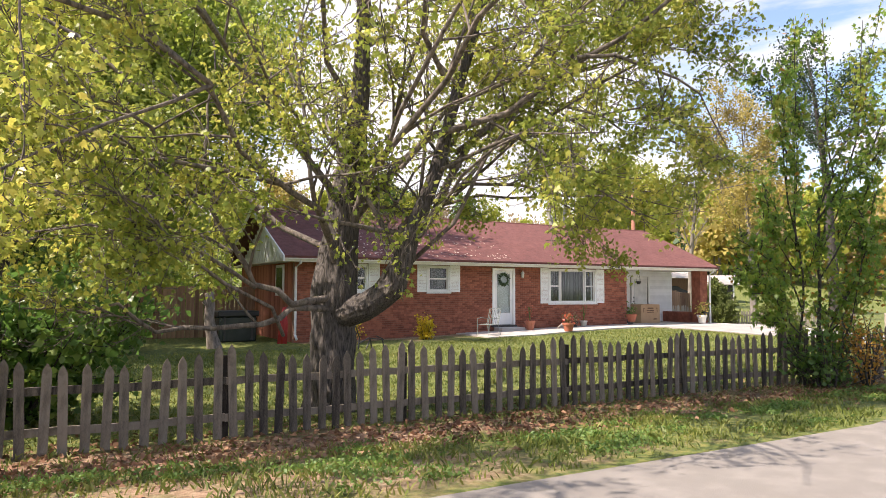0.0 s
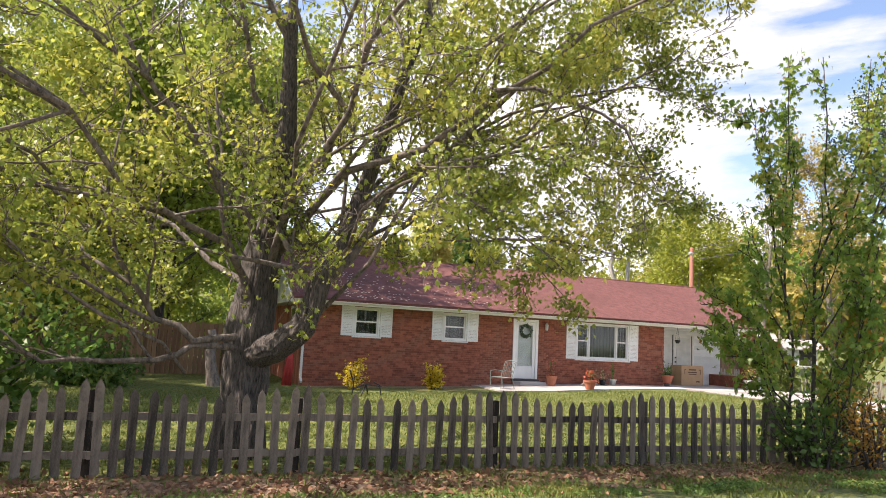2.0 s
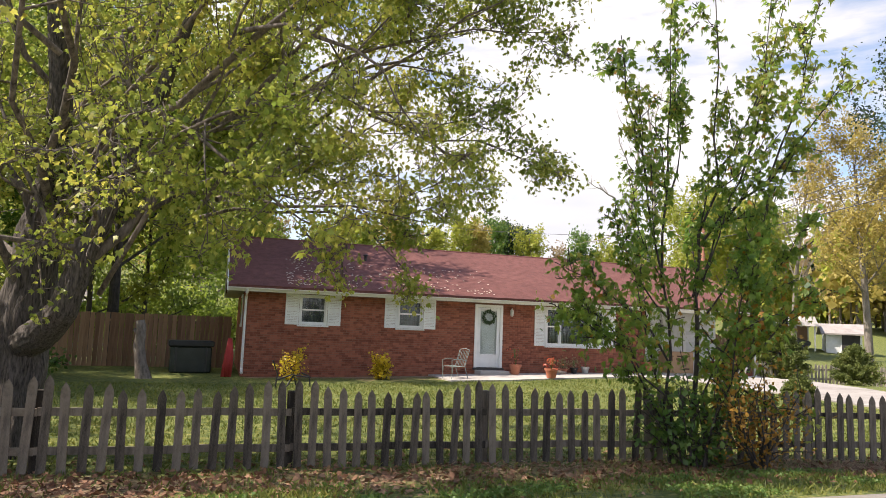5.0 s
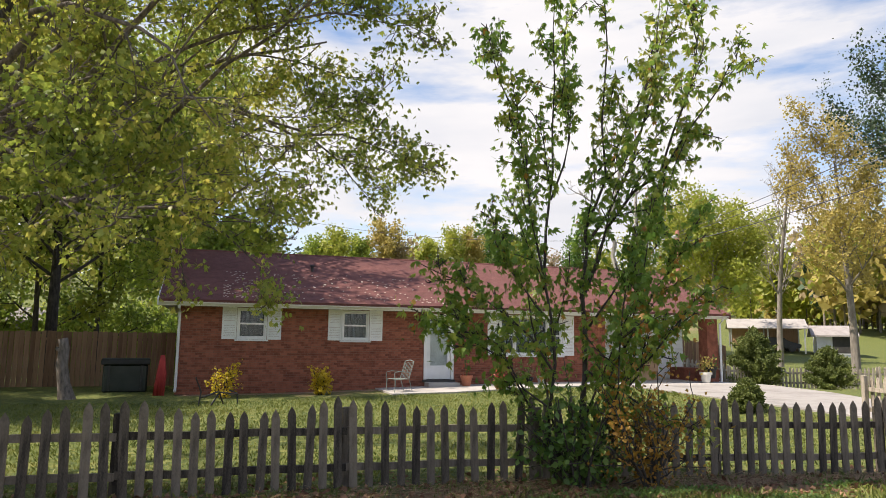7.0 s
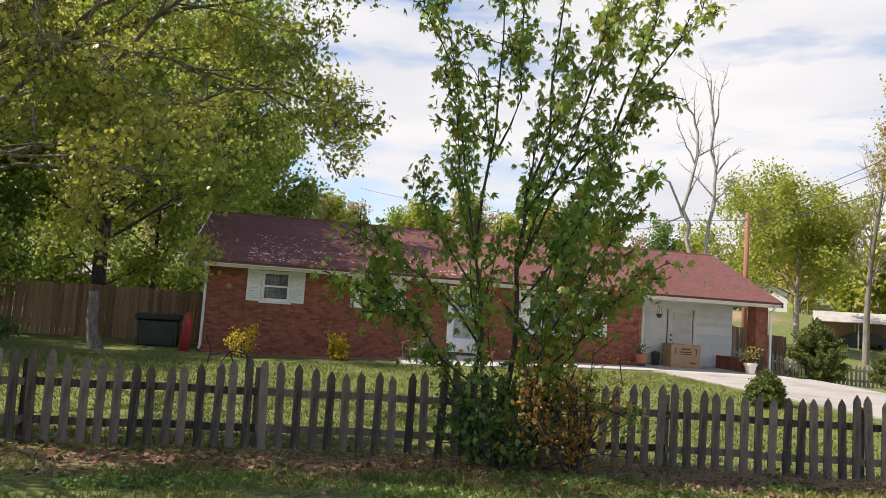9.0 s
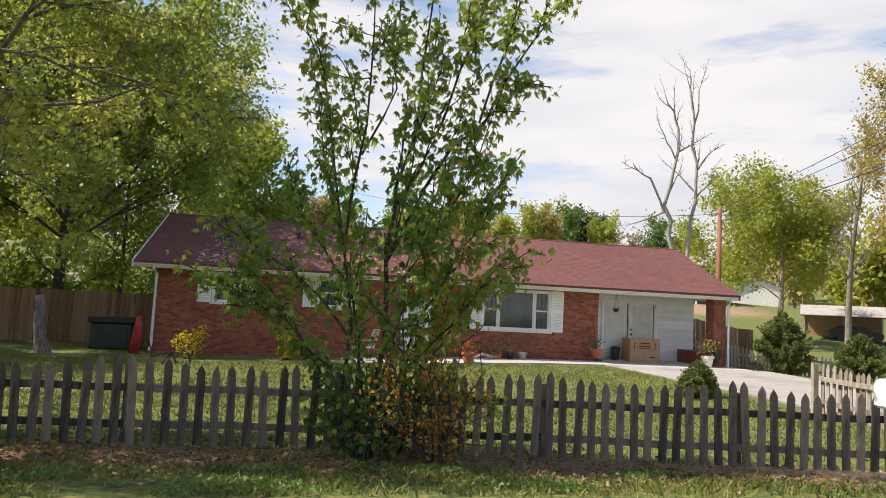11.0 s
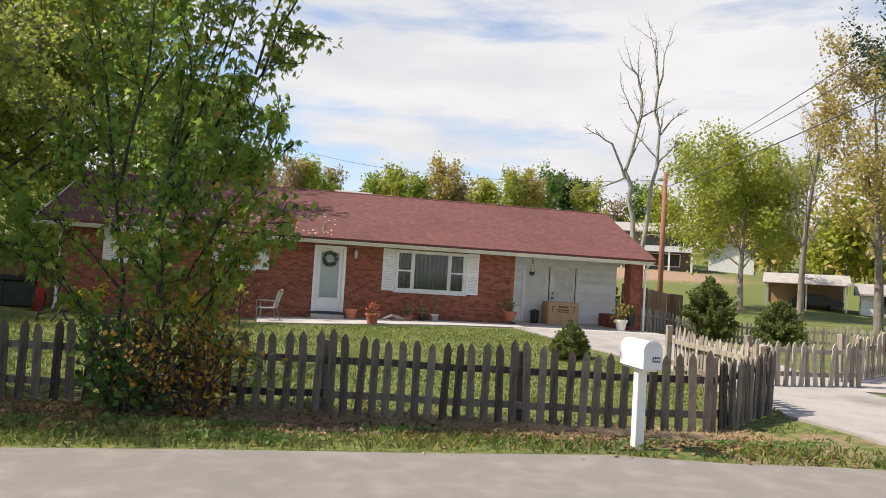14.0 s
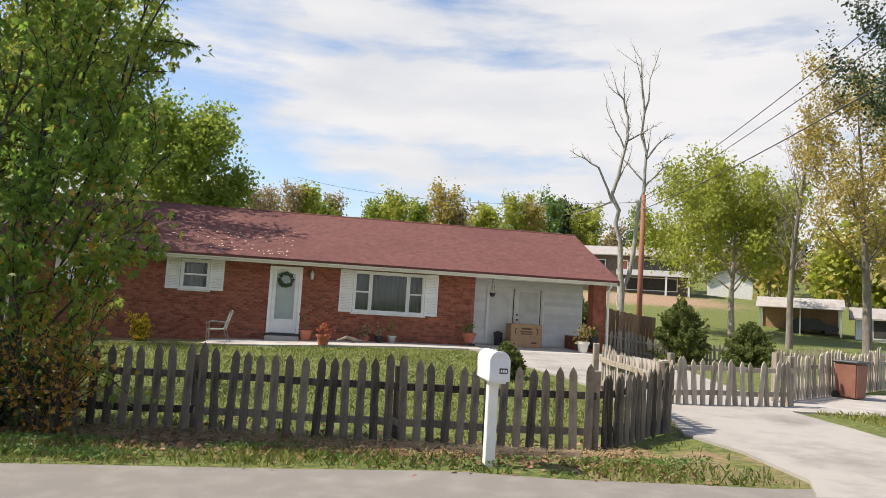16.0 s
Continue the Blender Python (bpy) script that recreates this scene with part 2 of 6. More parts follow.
M_LEAF_RED = leaf_material("red_bloom", (0.40, 0.05, 0.03), (0.52, 0.12, 0.06), (0.55, 0.25, 0.12))
M_GRASS = leaf_material("grass_blade", (0.075, 0.11, 0.02), (0.15, 0.185, 0.032), (0.30, 0.28, 0.075), 0.6, 0.3)
M_LITTER = leaf_material("dry_leaf", (0.10, 0.045, 0.025), (0.22, 0.11, 0.06), (0.40, 0.25, 0.15), 0.8, 0.1)


def ground_material():
    """Lawn with dry patches, bare earth and leaf litter along the fence line, and an ochre slope far off."""
    m = bpy.data.materials.new("lawn_and_earth")
    m.use_nodes = True
    n, l = m.node_tree.nodes, m.node_tree.links
    b = n["Principled BSDF"]
    b.inputs["Roughness"].default_value = 0.95
    tc = n.new("ShaderNodeTexCoord")

    def tex(scale, detail=5, rough=0.6):
        t = n.new("ShaderNodeTexNoise")
        t.inputs["Scale"].default_value, t.inputs["Detail"].default_value, t.inputs["Roughness"].default_value = scale, detail, rough
        l.new(tc.outputs["Object"], t.inputs["Vector"])
        return t.outputs["Fac"]

    def ramp(fac, stops):
        r = n.new("ShaderNodeValToRGB")
        e = r.color_ramp.elements
        e[0].position, e[0].color = stops[0][0], (*stops[0][1], 1)
        e[1].position, e[1].color = stops[-1][0], (*stops[-1][1], 1)
        for p, c in stops[1:-1]:
            e.new(p).color = (*c, 1)
        l.new(fac, r.inputs["Fac"])
        return r.outputs["Color"]

    def mix(fac, a, c):
        x = n.new("ShaderNodeMix")
        x.data_type = "RGBA"
        l.new(fac, x.inputs["Factor"])
        l.new(a, x.inputs["A"])
        l.new(c, x.inputs["B"])
        return x.outputs["Result"]

    grass = ramp(tex(9), [(0.3, (0.035, 0.055, 0.010)), (0.48, (0.095, 0.125, 0.020)), (0.7, (0.23, 0.21, 0.055))])
    earth = ramp(tex(14, 8), [(0.3, (0.16, 0.085, 0.05)), (0.5, (0.30, 0.19, 0.12)), (0.7, (0.42, 0.31, 0.21))])
    bare = n.new("ShaderNodeAttribute")
    bare.attribute_name = "bare"
    s = n.new("ShaderNodeMath")
    s.operation = "MULTIPLY_ADD"
    l.new(tex(1.6, 8, 0.7), s.inputs[0])
    s.inputs[1].default_value = 0.9
    l.new(bare.outputs["Fac"], s.inputs[2])
    cut = ramp(s.outputs[0], [(0.72, (0, 0, 0)), (0.98, (1, 1, 1))])
    l.new(mix(cut, grass, earth), b.inputs["Base Color"])
    bp = n.new("ShaderNodeBump")
    bp.inputs["Strength"].default_value, bp.inputs["Distance"].default_value = 0.7, 0.05
    l.new(tex(22, 8, 0.7), bp.inputs["Height"])
    l.new(bp.outputs["Normal"], b.inputs["Normal"])
    return m


M_GROUND = ground_material()


# ---- building blocks ----
def empty(name, x=0, y=0, z=0, turn=0):
    e = new(name)
    e.empty_display_size = 0.2
    e.matrix_world = pose(x, y, z, 0, 0, turn)
    return e


def part(name, bm, mat, parent=None, label="", smooth=False, at=None):
    me = bpy.data.meshes.new(name)
    bm.to_mesh(me)
    bm.free()
    me.materials.append(mat)
    if smooth:
        me.shade_smooth()
    ob = new(name, me)
    if parent:
        ob.parent = parent
    if at:
        ob.matrix_basis = at
    return tagged(ob, label)


def mesh_part(name, verts, faces, mat, parent=None, label="", kind="", smooth=False):
    me = bpy.data.meshes.new(name)
    me.from_pydata(verts, [], faces)
    me.materials.append(mat)
    if smooth:
        me.shade_smooth()
    ob = new(name, me)
    if parent:
        ob.parent = parent
    return tagged(ob, label, kind=kind)


def quads_part(name, v, mat, parent=None, label="", kind=""):
    """One mesh of loose quads from an array of shape (n, 4, 3)."""
    v = np.asarray(v, dtype=np.float32)
    count = len(v)
    me = bpy.data.meshes.new(name)
    me.vertices.add(count * 4)
    me.vertices.foreach_set("co", v.reshape(-1))
    me.loops.add(count * 4)
    me.loops.foreach_set("vertex_index", np.arange(count * 4, dtype=np.int32))
    me.polygons.add(count)
    me.polygons.foreach_set("loop_start", np.arange(0, count * 4, 4, dtype=np.int32))
    me.update(calc_edges=True)
    me.materials.append(mat)
    ob = new(name, me)
    if parent:
        ob.parent = parent
    return tagged(ob, label, kind=kind)


def box(bm, x0, y0, z0, x1, y1, z1, bevel=0.0):
    made = bmesh.ops.create_cube(bm, size=1, matrix=Matrix.LocRotScale(((x0 + x1) / 2, (y0 + y1) / 2, (z0 + z1) / 2), None, (x1 - x0, y1 - y0, z1 - z0)))
    if bevel:
        edges = {e for v in made["verts"] for e in v.link_edges}
        bmesh.ops.bevel(bm, geom=list(edges), offset=bevel, segments=1, affect="EDGES")
    return bm


def boxed(*a, **k):
    return box(bmesh.new(), *a, **k)


def lathe(bm, profile, seg=16, x=0, y=0, z=0):
    """A turned form from (radius, height) pairs, closed at both ends."""
    rings = [[bm.verts.new((x + r * math.cos(2 * math.pi * i / seg), y + r * math.sin(2 * math.pi * i / seg), z + h)) for i in range(seg)] for r, h in profile]
    for a, b in zip(rings, rings[1:]):
        for i in range(seg):
            bm.faces.new((a[i], a[(i + 1) % seg], b[(i + 1) % seg], b[i]))
    bm.faces.new(list(reversed(rings[0])))
    bm.faces.new(rings[-1])
    return bm


def tube(bm, points, radii, seg=8):
    """A tapered tube along points."""
    rings = []
    for i, p in enumerate(points):
        p = Vector(p)
        d = (Vector(points[min(i + 1, len(points) - 1)]) - Vector(points[max(i - 1, 0)])).normalized()
        u = d.orthogonal().normalized() if abs(d.z) > 0.95 else d.cross(Vector((0, 0, 1))).normalized()
        w = d.cross(u)
        r = radii[i] if isinstance(radii, (list, tuple)) else radii
        rings.append([bm.verts.new(p + u * r * math.cos(2 * math.pi * k / seg) + w * r * math.sin(2 * math.pi * k / seg)) for k in range(seg)])
    for a, b in zip(rings, rings[1:]):
        for k in range(seg):
            bm.faces.new((a[k], a[(k + 1) % seg], b[(k + 1) % seg], b[k]))
    bm.faces.new(list(reversed(rings[0])))
    bm.faces.new(rings[-1])
    return bm


def smooth_step(a, b, v):
    t = min(1.0, max(0.0, (v - a) / (b - a)))
    return t * t * (3 - 2 * t)


def ground_z(x, y):
    """Height of the land: level at the road, a dip along the fence, a gentle rise to the house, a hill behind."""
    dip = -0.17 * smooth_step(21.0, 19.3, x) * smooth_step(5.4, 7.8, y)
    near_house = (-0.14 + 0.28 * smooth_step(7, 21, x)) * smooth_step(11, 20, y)
    z = dip * (1 - smooth_step(11, 20, y)) + near_house
    z -= 0.5 * smooth_step(26, 31, x) * smooth_step(15, 24, y) * smooth_step(60, 35, y)
    far = math.hypot(x - 12, y)
    z += 4.4 * smooth_step(30, 55, x) * smooth_step(46, 98, y) * smooth_step(170, 110, far)
    z += 6.5 * smooth_step(100, 160, far) * smooth_step(88, 62, x) * smooth_step(60, 120, y)
    z += (2.5 * smooth_step(95, 170, far) + 24 * smooth_step(150, 430, far)) * smooth_step(6, 60, y)
    return z


# ---- ground, road, driveway, patio ----
def build_ground():
    xs = sorted({*np.round(np.arange(-12, 42, 0.5), 2), *np.round(np.geomspace(42, 700, 26), 1), *np.round(-np.geomspace(12, 700, 26), 1)})
    ys = sorted({*np.round(np.arange(4.5, 40, 0.4), 2), *np.round(np.geomspace(40, 700, 30), 1), *np.round(4.4 - np.geomspace(0.5, 700, 20), 1)})
    verts = [(x, y, ground_z(x, y) - (0.10 if y < 4.7 else 0.0)) for y in ys for x in xs]
    w = len(xs)
    faces = [(j * w + i, j * w + i + 1, (j + 1) * w + i + 1, (j + 1) * w + i) for j in range(len(ys) - 1) for i in range(w - 1)]
    ob = mesh_part("ground", verts, faces, M_GROUND, label="patchy spring lawn with bare earth along the fence", kind="structure", smooth=True)
    ob["category"] = "ground"
    at = ob.data.attributes.new("bare", "FLOAT", "POINT")
    for i, (x, y, z) in enumerate(verts):
        fence_y = fence_line(x)
        v = 0.42 * math.exp(-((y - fence_y + 0.75) / 0.75) ** 2) if x < 22 else 0.0
        v += 0.25 * math.exp(-((y - 5.4) / 0.5) ** 2)
        v += 0.22 * smooth_step(8, 3, x) * smooth_step(14, 7, y)
        v += 0.55 * math.exp(-((y - 21.7) / 0.35) ** 2) if 7 < x < 14.4 else 0.0
        v += 0.34 * math.exp(-((y - 20.6) / 0.9) ** 2) * smooth_step(8.5, 11.0, x) * smooth_step(15.5, 13.5, x)
        v += 0.75 * math.exp(-(((x - 58) / 17) ** 2 + ((y - 84) / 10) ** 2))
        v += 0.3 * math.exp(-((y - 6.25) / 0.4) ** 2) * smooth_step(5.5, 2.5, x)
        at.data[i].value = v


def fence_line(x):
    """The front fence's place across the plot."""
    return 8.55 - 0.0135 * max(0.0, x - 9.0) ** 2 if x < 19.6 else 7.1


def strip(name, left, right, z0, z1, mat, label, category):
    """A slab between two edges given as lists of (x, y), with real thickness."""
    bm = bmesh.new()
    rows = []
    for (ax, ay), (bx, by) in zip(left, right):
        n = 6
        row = []
        for i in range(n + 1):
            x, y = ax + (bx - ax) * i / n, ay + (by - ay) * i / n
            row.append(bm.verts.new((x, y, z1(x, y) if callable(z1) else z1)))
        rows.append(row)
    for a, b in zip(rows, rows[1:]):
        for i in range(len(a) - 1):
            bm.faces.new((a[i], a[i + 1], b[i + 1], b[i]))
    made = bmesh.ops.extrude_face_region(bm, geom=bm.faces[:])
    bmesh.ops.translate(bm, verts=[v for v in made["geom"] if isinstance(v, bmesh.types.BMVert)], vec=(0, 0, -z0))
    bmesh.ops.recalc_face_normals(bm, faces=bm.faces[:])
    return tagged(part(name, bm, mat), label, category, kind="structure")


def build_road():
    xs = [-700, -120, -40, -14, -6, 0, 3, 6, 9, 10.5, 12, 14, 16, 17.5, 18.6, 19.6, 20.4, 21.2, 22.4, 23.6, 24.6, 26, 30, 40, 120, 700]

    def edge(x):
        v = 4.85 + 0.68 * smooth_step(8.5, 11.5, x) - 0.45 * smooth_step(16.8, 20.2, x)
        return v + 0.05 * math.sin(x * 2.3) + 0.035 * math.sin(x * 5.1 + 1)
    far = [(x, edge(x) if -6 < x < 26 else 4.95) for x in xs]
    near = [(x, -3.2) for x in xs]
    strip("road", near, far, 0.12, 0.012, M_ASPHALT, "sun-bleached grey asphalt lane with a ragged edge", "road")
    left = [(20.6, 4.7), (21.0, 5.3), (21.15, 6.6), (21.0, 7.6), (21.7, 9.3), (21.9, 11.2), (21.7, 14), (21.3, 17), (21.0, 19.6), (21.0, 20.2)]
    right = [(25.6, 4.7), (24.6, 5.5), (23.9, 6.9), (24.15, 8.4), (24.3, 9.8), (24.9, 11.6), (25.5, 14), (26.3, 17), (26.6, 19.6), (26.6, 20.2)]
    strip("driveway", left, right, 0.14, lambda x, y: ground_z(x, y) + 0.035, M_DRIVE, "pale concrete driveway leading to the carport", "driveway")
    strip("patio", [(13.2, 19.6), (15, 19.4), (17, 19.75), (19, 20.0), (21.5, 20.2)], [(13.2, 21.9), (15, 21.9), (17, 21.9), (19, 21.9), (21.5, 21.9)], 0.12, lambda x, y: ground_z(x, y) + 0.045, M_CONCRETE, "pale concrete walk along the house front", "patio")


build_road()
build_ground()


# ---- house ----
FX0, FX1, FY, BY = 7.27, 21.52, 22.0, 29.4
ROOF_X0, ROOF_X1, EAVE_Y, RIDGE_Y, EAVE_Z, RIDGE_Z = 6.72, 26.35, 21.45, 25.7, 2.62, 4.55
WALL_TOP = 2.46
OPENINGS = [(8.92, 9.80, 1.49, 2.44), (12.08, 12.94, 1.49, 2.44), (14.8, 15.825, 0.20, 2.395), (17.46, 19.82, 1.06, 2.42)]


def open_wall(name, parent, x0, x1, z0, z1, y, thick, holes, mat, label=""):
    """A wall along x with its openings cut through, built from the blocks between them."""
    bm = bmesh.new()
    xs = sorted({x0, x1, *[v for h in holes for v in h[:2]]})
    for a, b in zip(xs, xs[1:]):
        mid = (a + b) / 2
        cuts = sorted((h[2], h[3]) for h in holes if h[0] < mid < h[1])
        low = z0
        for c0, c1 in cuts:
            if c0 > low:
                box(bm, a, y, low, b, y + thick, c0)
            low = c1
        if low < z1:
            box(bm, a, y, low, b, y + thick, z1)
    bmesh.ops.remove_doubles(bm, verts=bm.verts[:], dist=0.0005)
    return part(name, bm, mat, parent, label)


house = tagged(empty("house", 14, 25, 0), "single-storey red brick ranch house with a red shingle roof and carport", "house")


def hpart(name, bm, mat, parent=None, label="", smooth=False):
    """A part of the house given in world places."""
    ob = part(name, bm, mat, parent or house, label, smooth)
    base = house.matrix_world.copy()
    p = ob.parent
    if p is not house:
        base = base @ p.matrix_basis
    ob.matrix_basis = base.inverted()
    return ob


def under(ob):
    """Sets an object built in world places as a child of the house."""
    ob.parent = house
    ob.matrix_basis = house.matrix_world.inverted()
    return ob


wall_front = under(open_wall("front_wall", None, FX0, FX1, -0.45, WALL_TOP, FY + 0.018, 0.2, OPENINGS, M_MORTAR, "mortar bed of the brick front wall"))
hpart("inner_wall", boxed(FX0 + 0.3, FY + 2.2, -0.2, FX1 - 0.1, FY + 2.3, WALL_TOP), M_DARK, label="wall behind the windows with room gloom put into its near-black colour")
hpart("side_wall", boxed(FX0 + 0.02, FY + 0.22, -0.45, FX0 + 0.22, BY, WALL_TOP), M_MORTAR)
hpart("back_wall", boxed(FX0 + 0.22, BY - 0.2, -0.45, 26.0, BY, WALL_TOP), M_SIDING)
hpart("carport_side_wall", boxed(FX1 - 0.2, FY + 0.22, -0.3, FX1, 23.75, WALL_TOP), M_SIDING, label="white painted wall at the side of the carport")
hpart("carport_back_wall", boxed(FX1 - 0.2, 23.75, -0.3, 26.05, 23.9, WALL_TOP), M_SIDING, label="white painted wall at the back of the carport")
for i in range(16):
    z = 0.2 + i * 0.145
    bm = bmesh.new()
    box(bm, FX1 + 0.003, 23.728, z, 26.03, 23.748, z + 0.138)
    hpart("siding_board", bm, M_SIDING)
hpart("ceiling_soffit", boxed(ROOF_X0 + 0.03, EAVE_Y + 0.04, WALL_TOP, ROOF_X1 - 0.03, BY + 0.4, WALL_TOP + 0.03), M_TRIM, label="cream boarded soffit")
hpart("fascia", boxed(ROOF_X0, EAVE_Y, WALL_TOP - 0.02, ROOF_X1, EAVE_Y + 0.025, EAVE_Z - 0.02), M_TRIM, label="cream painted fascia board")
bm = bmesh.new()
box(bm, ROOF_X0, EAVE_Y - 0.10, EAVE_Z - 0.10, ROOF_X1, EAVE_Y - 0.004, EAVE_Z - 0.085)
box(bm, ROOF_X0, EAVE_Y - 0.112, EAVE_Z - 0.10, ROOF_X1, EAVE_Y - 0.10, EAVE_Z + 0.0)
hpart("gutter", bm, M_TRIM, label="cream metal gutter")


def downspout(x, y):
    bm = bmesh.new()
    tube(bm, [(x, EAVE_Y - 0.05, EAVE_Z - 0.1), (x, EAVE_Y, EAVE_Z - 0.22), (x, y, WALL_TOP - 0.18), (x, y, 0.12), (x, y - 0.18, -0.02)], 0.042, 8)
    return hpart("downspout", bm, M_WHITE, label="white metal downspout", smooth=False)


downspout(FX0 + 0.02, FY - 0.06)
downspout(26.12, 21.62)
bm = bmesh.new()
box(bm, 25.62, 21.72, 0.05, 26.08, 22.2, WALL_TOP)
hpart("carport_column", bm, M_BRICK, label="red brick corner column of the carport")
hpart("low_brick_wall", boxed(25.4, 22.2, 0.05, 26.08, 23.72, 0.62), M_BRICK, label="low brick wall beside the carport")
hpart("carport_slab", boxed(21.2, 20.2, -0.1, 26.3, 23.75, 0.155), M_CONCRETE, label="concrete carport floor")

# gable ends
for gx, t in ((FX0 + 0.02, 1), (26.02, -1)):
    bm = bmesh.new()
    tri = [(FY - 0.1, WALL_TOP + 0.03), (RIDGE_Y, RIDGE_Z - 0.14), (BY + 0.1, WALL_TOP + 0.03)]
    a = [bm.verts.new((gx, y, z)) for y, z in tri]
    b = [bm.verts.new((gx + 0.12 * t, y, z)) for y, z in tri]
    bm.faces.new(a), bm.faces.new(b[::-1])
    for i in range(3):
        bm.faces.new((a[i], a[(i + 1) % 3], b[(i + 1) % 3], b[i]))
    bmesh.ops.recalc_face_normals(bm, faces=bm.faces[:])
    gable = hpart("gable", bm, M_SIDING, label="white boarded gable")
    for i in range(24):
        y = FY + 0.15 + i * 0.305
        top = RIDGE_Z - 0.2 - abs(y + 0.14 - RIDGE_Y) * 0.46
        if top > WALL_TOP + 0.1:
            bm = bmesh.new()
            box(bm, gx - 0.028 * t, y, WALL_TOP + 0.05, gx - 0.003 * t, y + 0.27, top, 0.004)
            hpart("gable_board", bm, M_SIDING)
for i in range(46):
    y = FY + 0.24 + i * 0.155
    bm = bmesh.new()
    box(bm, FX0 - 0.012, y, -0.3, FX0 + 0.015, y + 0.147, WALL_TOP)
    hpart("side_board", bm, M_REDBOARD)
bm = bmesh.new()
box(bm, FX0 - 0.06, 23.1, 1.35, FX0 - 0.014, 24.05, 2.4, 0.008)
side_window = hpart("side_window", bm, M_WHITE, label="white framed side window")
hpart("pane", boxed(FX0 - 0.066, 23.2, 1.45, FX0 - 0.062, 23.95, 2.3), M_DARKGLASS, side_window)


# roof: two decks, then overlapping shingle tabs
def roof_point(x, s, side):
    """A place on a roof slope, s metres up from the eave."""
    run = RIDGE_Y - (EAVE_Y - 0.12)
    rise = RIDGE_Z - EAVE_Z
    k = s / math.hypot(run, rise)
    y = EAVE_Y - 0.12 + run * k
    return Vector((x, y if side > 0 else 2 * RIDGE_Y - y, EAVE_Z + 0.0 + rise * k))


SLOPE = math.hypot(RIDGE_Y - EAVE_Y + 0.12, RIDGE_Z - EAVE_Z)
for side in (1, -1):
    bm = bmesh.new()
    c = [roof_point(ROOF_X0, 0, side), roof_point(ROOF_X1, 0, side), roof_point(ROOF_X1, SLOPE, side), roof_point(ROOF_X0, SLOPE, side)]
    top = [bm.verts.new(v) for v in c]
    low = [bm.verts.new(v - Vector((0, 0, 0.07))) for v in c]
    bm.faces.new(top), bm.faces.new(low[::-1])
    for i in range(4):
        bm.faces.new((top[i], low[i], low[(i + 1) % 4], top[(i + 1) % 4]))
    bmesh.ops.recalc_face_normals(bm, faces=bm.faces[:])
    hpart("roof_deck", bm, M_SHINGLE, label="red asphalt shingle roof slope")
rng = np.random.default_rng(4)
tabs = []
up = Vector((0, RIDGE_Y - EAVE_Y + 0.12, RIDGE_Z - EAVE_Z)).normalized()
nrm = Vector((0, -up.z, up.y))
rows_n = int(SLOPE / 0.14)
for r in range(rows_n):
    s0, s1 = r * SLOPE / rows_n - 0.01, (r + 1) * SLOPE / rows_n + 0.03
    x = ROOF_X0 - 0.01 - (r % 3) * 0.1
    while x < ROOF_X1:
        w = 0.30
        x0, x1 = max(x, ROOF_X0 - 0.01), min(x + w - 0.008, ROOF_X1 + 0.01)
        lift = 0.006 + rng.random() * 0.003
        if x1 > x0 + 0.02:
            tabs.append([roof_point(x0, s0, 1) + nrm * lift, roof_point(x1, s0, 1) + nrm * lift, roof_point(x1, s1, 1) + nrm * 0.004, roof_point(x0, s1, 1) + nrm * 0.004])
        x += w
shingles = quads_part("shingle_covering", [[tuple(v) for v in q] for q in tabs], M_SHINGLE, None, "overlapping red asphalt shingles", "stuff")
under(shingles)
bm = bmesh.new()
tube(bm, [(ROOF_X0 - 0.01, RIDGE_Y, RIDGE_Z - 0.015), (ROOF_X1 + 0.01, RIDGE_Y, RIDGE_Z - 0.015)], 0.055, 8)
hpart("ridge_cap", bm, M_SHINGLE, label="red ridge cap")
for x in (ROOF_X0, ROOF_X1):
    for side in (1, -1):
        a, b = roof_point(x, -0.02, side), roof_point(x, SLOPE, side)
        bm = bmesh.new()
        d = 0.02 if x == ROOF_X0 else -0.02
        vs = [bm.verts.new(p) for p in (a + Vector((-d, 0, 0.01)), b + Vector((-d, 0, 0.01)), b + Vector((-d, 0, -0.17)), a + Vector((-d, 0, -0.17)))]
        vt = [bm.verts.new(v.co + Vector((2 * d, 0, 0))) for v in vs]
        bm.faces.new(vs), bm.faces.new(vt[::-1])
        for i in range(4):
            bm.faces.new((vs[i], vs[(i + 1) % 4], vt[(i + 1) % 4], vt[i]))
        bmesh.ops.recalc_face_normals(bm, faces=bm.faces[:])
        hpart("bargeboard", bm, M_WHITE if x == ROOF_X0 else M_SHINGLE, label="white painted bargeboard" if x == ROOF_X0 else "red painted bargeboard")
bm = bmesh.new()
vent_at = roof_point(11.35, SLOPE * 0.62, 1)
lathe(bm, [(0.05, -0.05), (0.05, 0.16), (0.09, 0.17), (0.09, 0.2), (0.03, 0.23)], 10, *vent_at)
hpart("roof_vent", bm, M_IRON, label="small dark roof vent pipe")


def shutter(x0, x1, z0, z1):
    bm = bmesh.new()
    y = FY - 0.035
    box(bm, x0, y, z0, x0 + 0.05, FY - 0.002, z1, 0.004)
    box(bm, x1 - 0.05, y, z0, x1, FY - 0.002, z1, 0.004)
    for z in (z0, (z0 + z1) / 2 - 0.03, z1 - 0.07):
        box(bm, x0 + 0.05, y, z, x1 - 0.05, FY - 0.002, z + 0.07)
    n = int((z1 - z0) / 0.05)
    for i in range(n):
        z = z0 + (z1 - z0) * i / n
        box(bm, x0 + 0.05, y + 0.012 + 0.006 * (i % 2), z, x1 - 0.05, FY - 0.004, z + 0.046)
    return hpart("shutter", bm, M_WHITE, label="white louvred shutter")


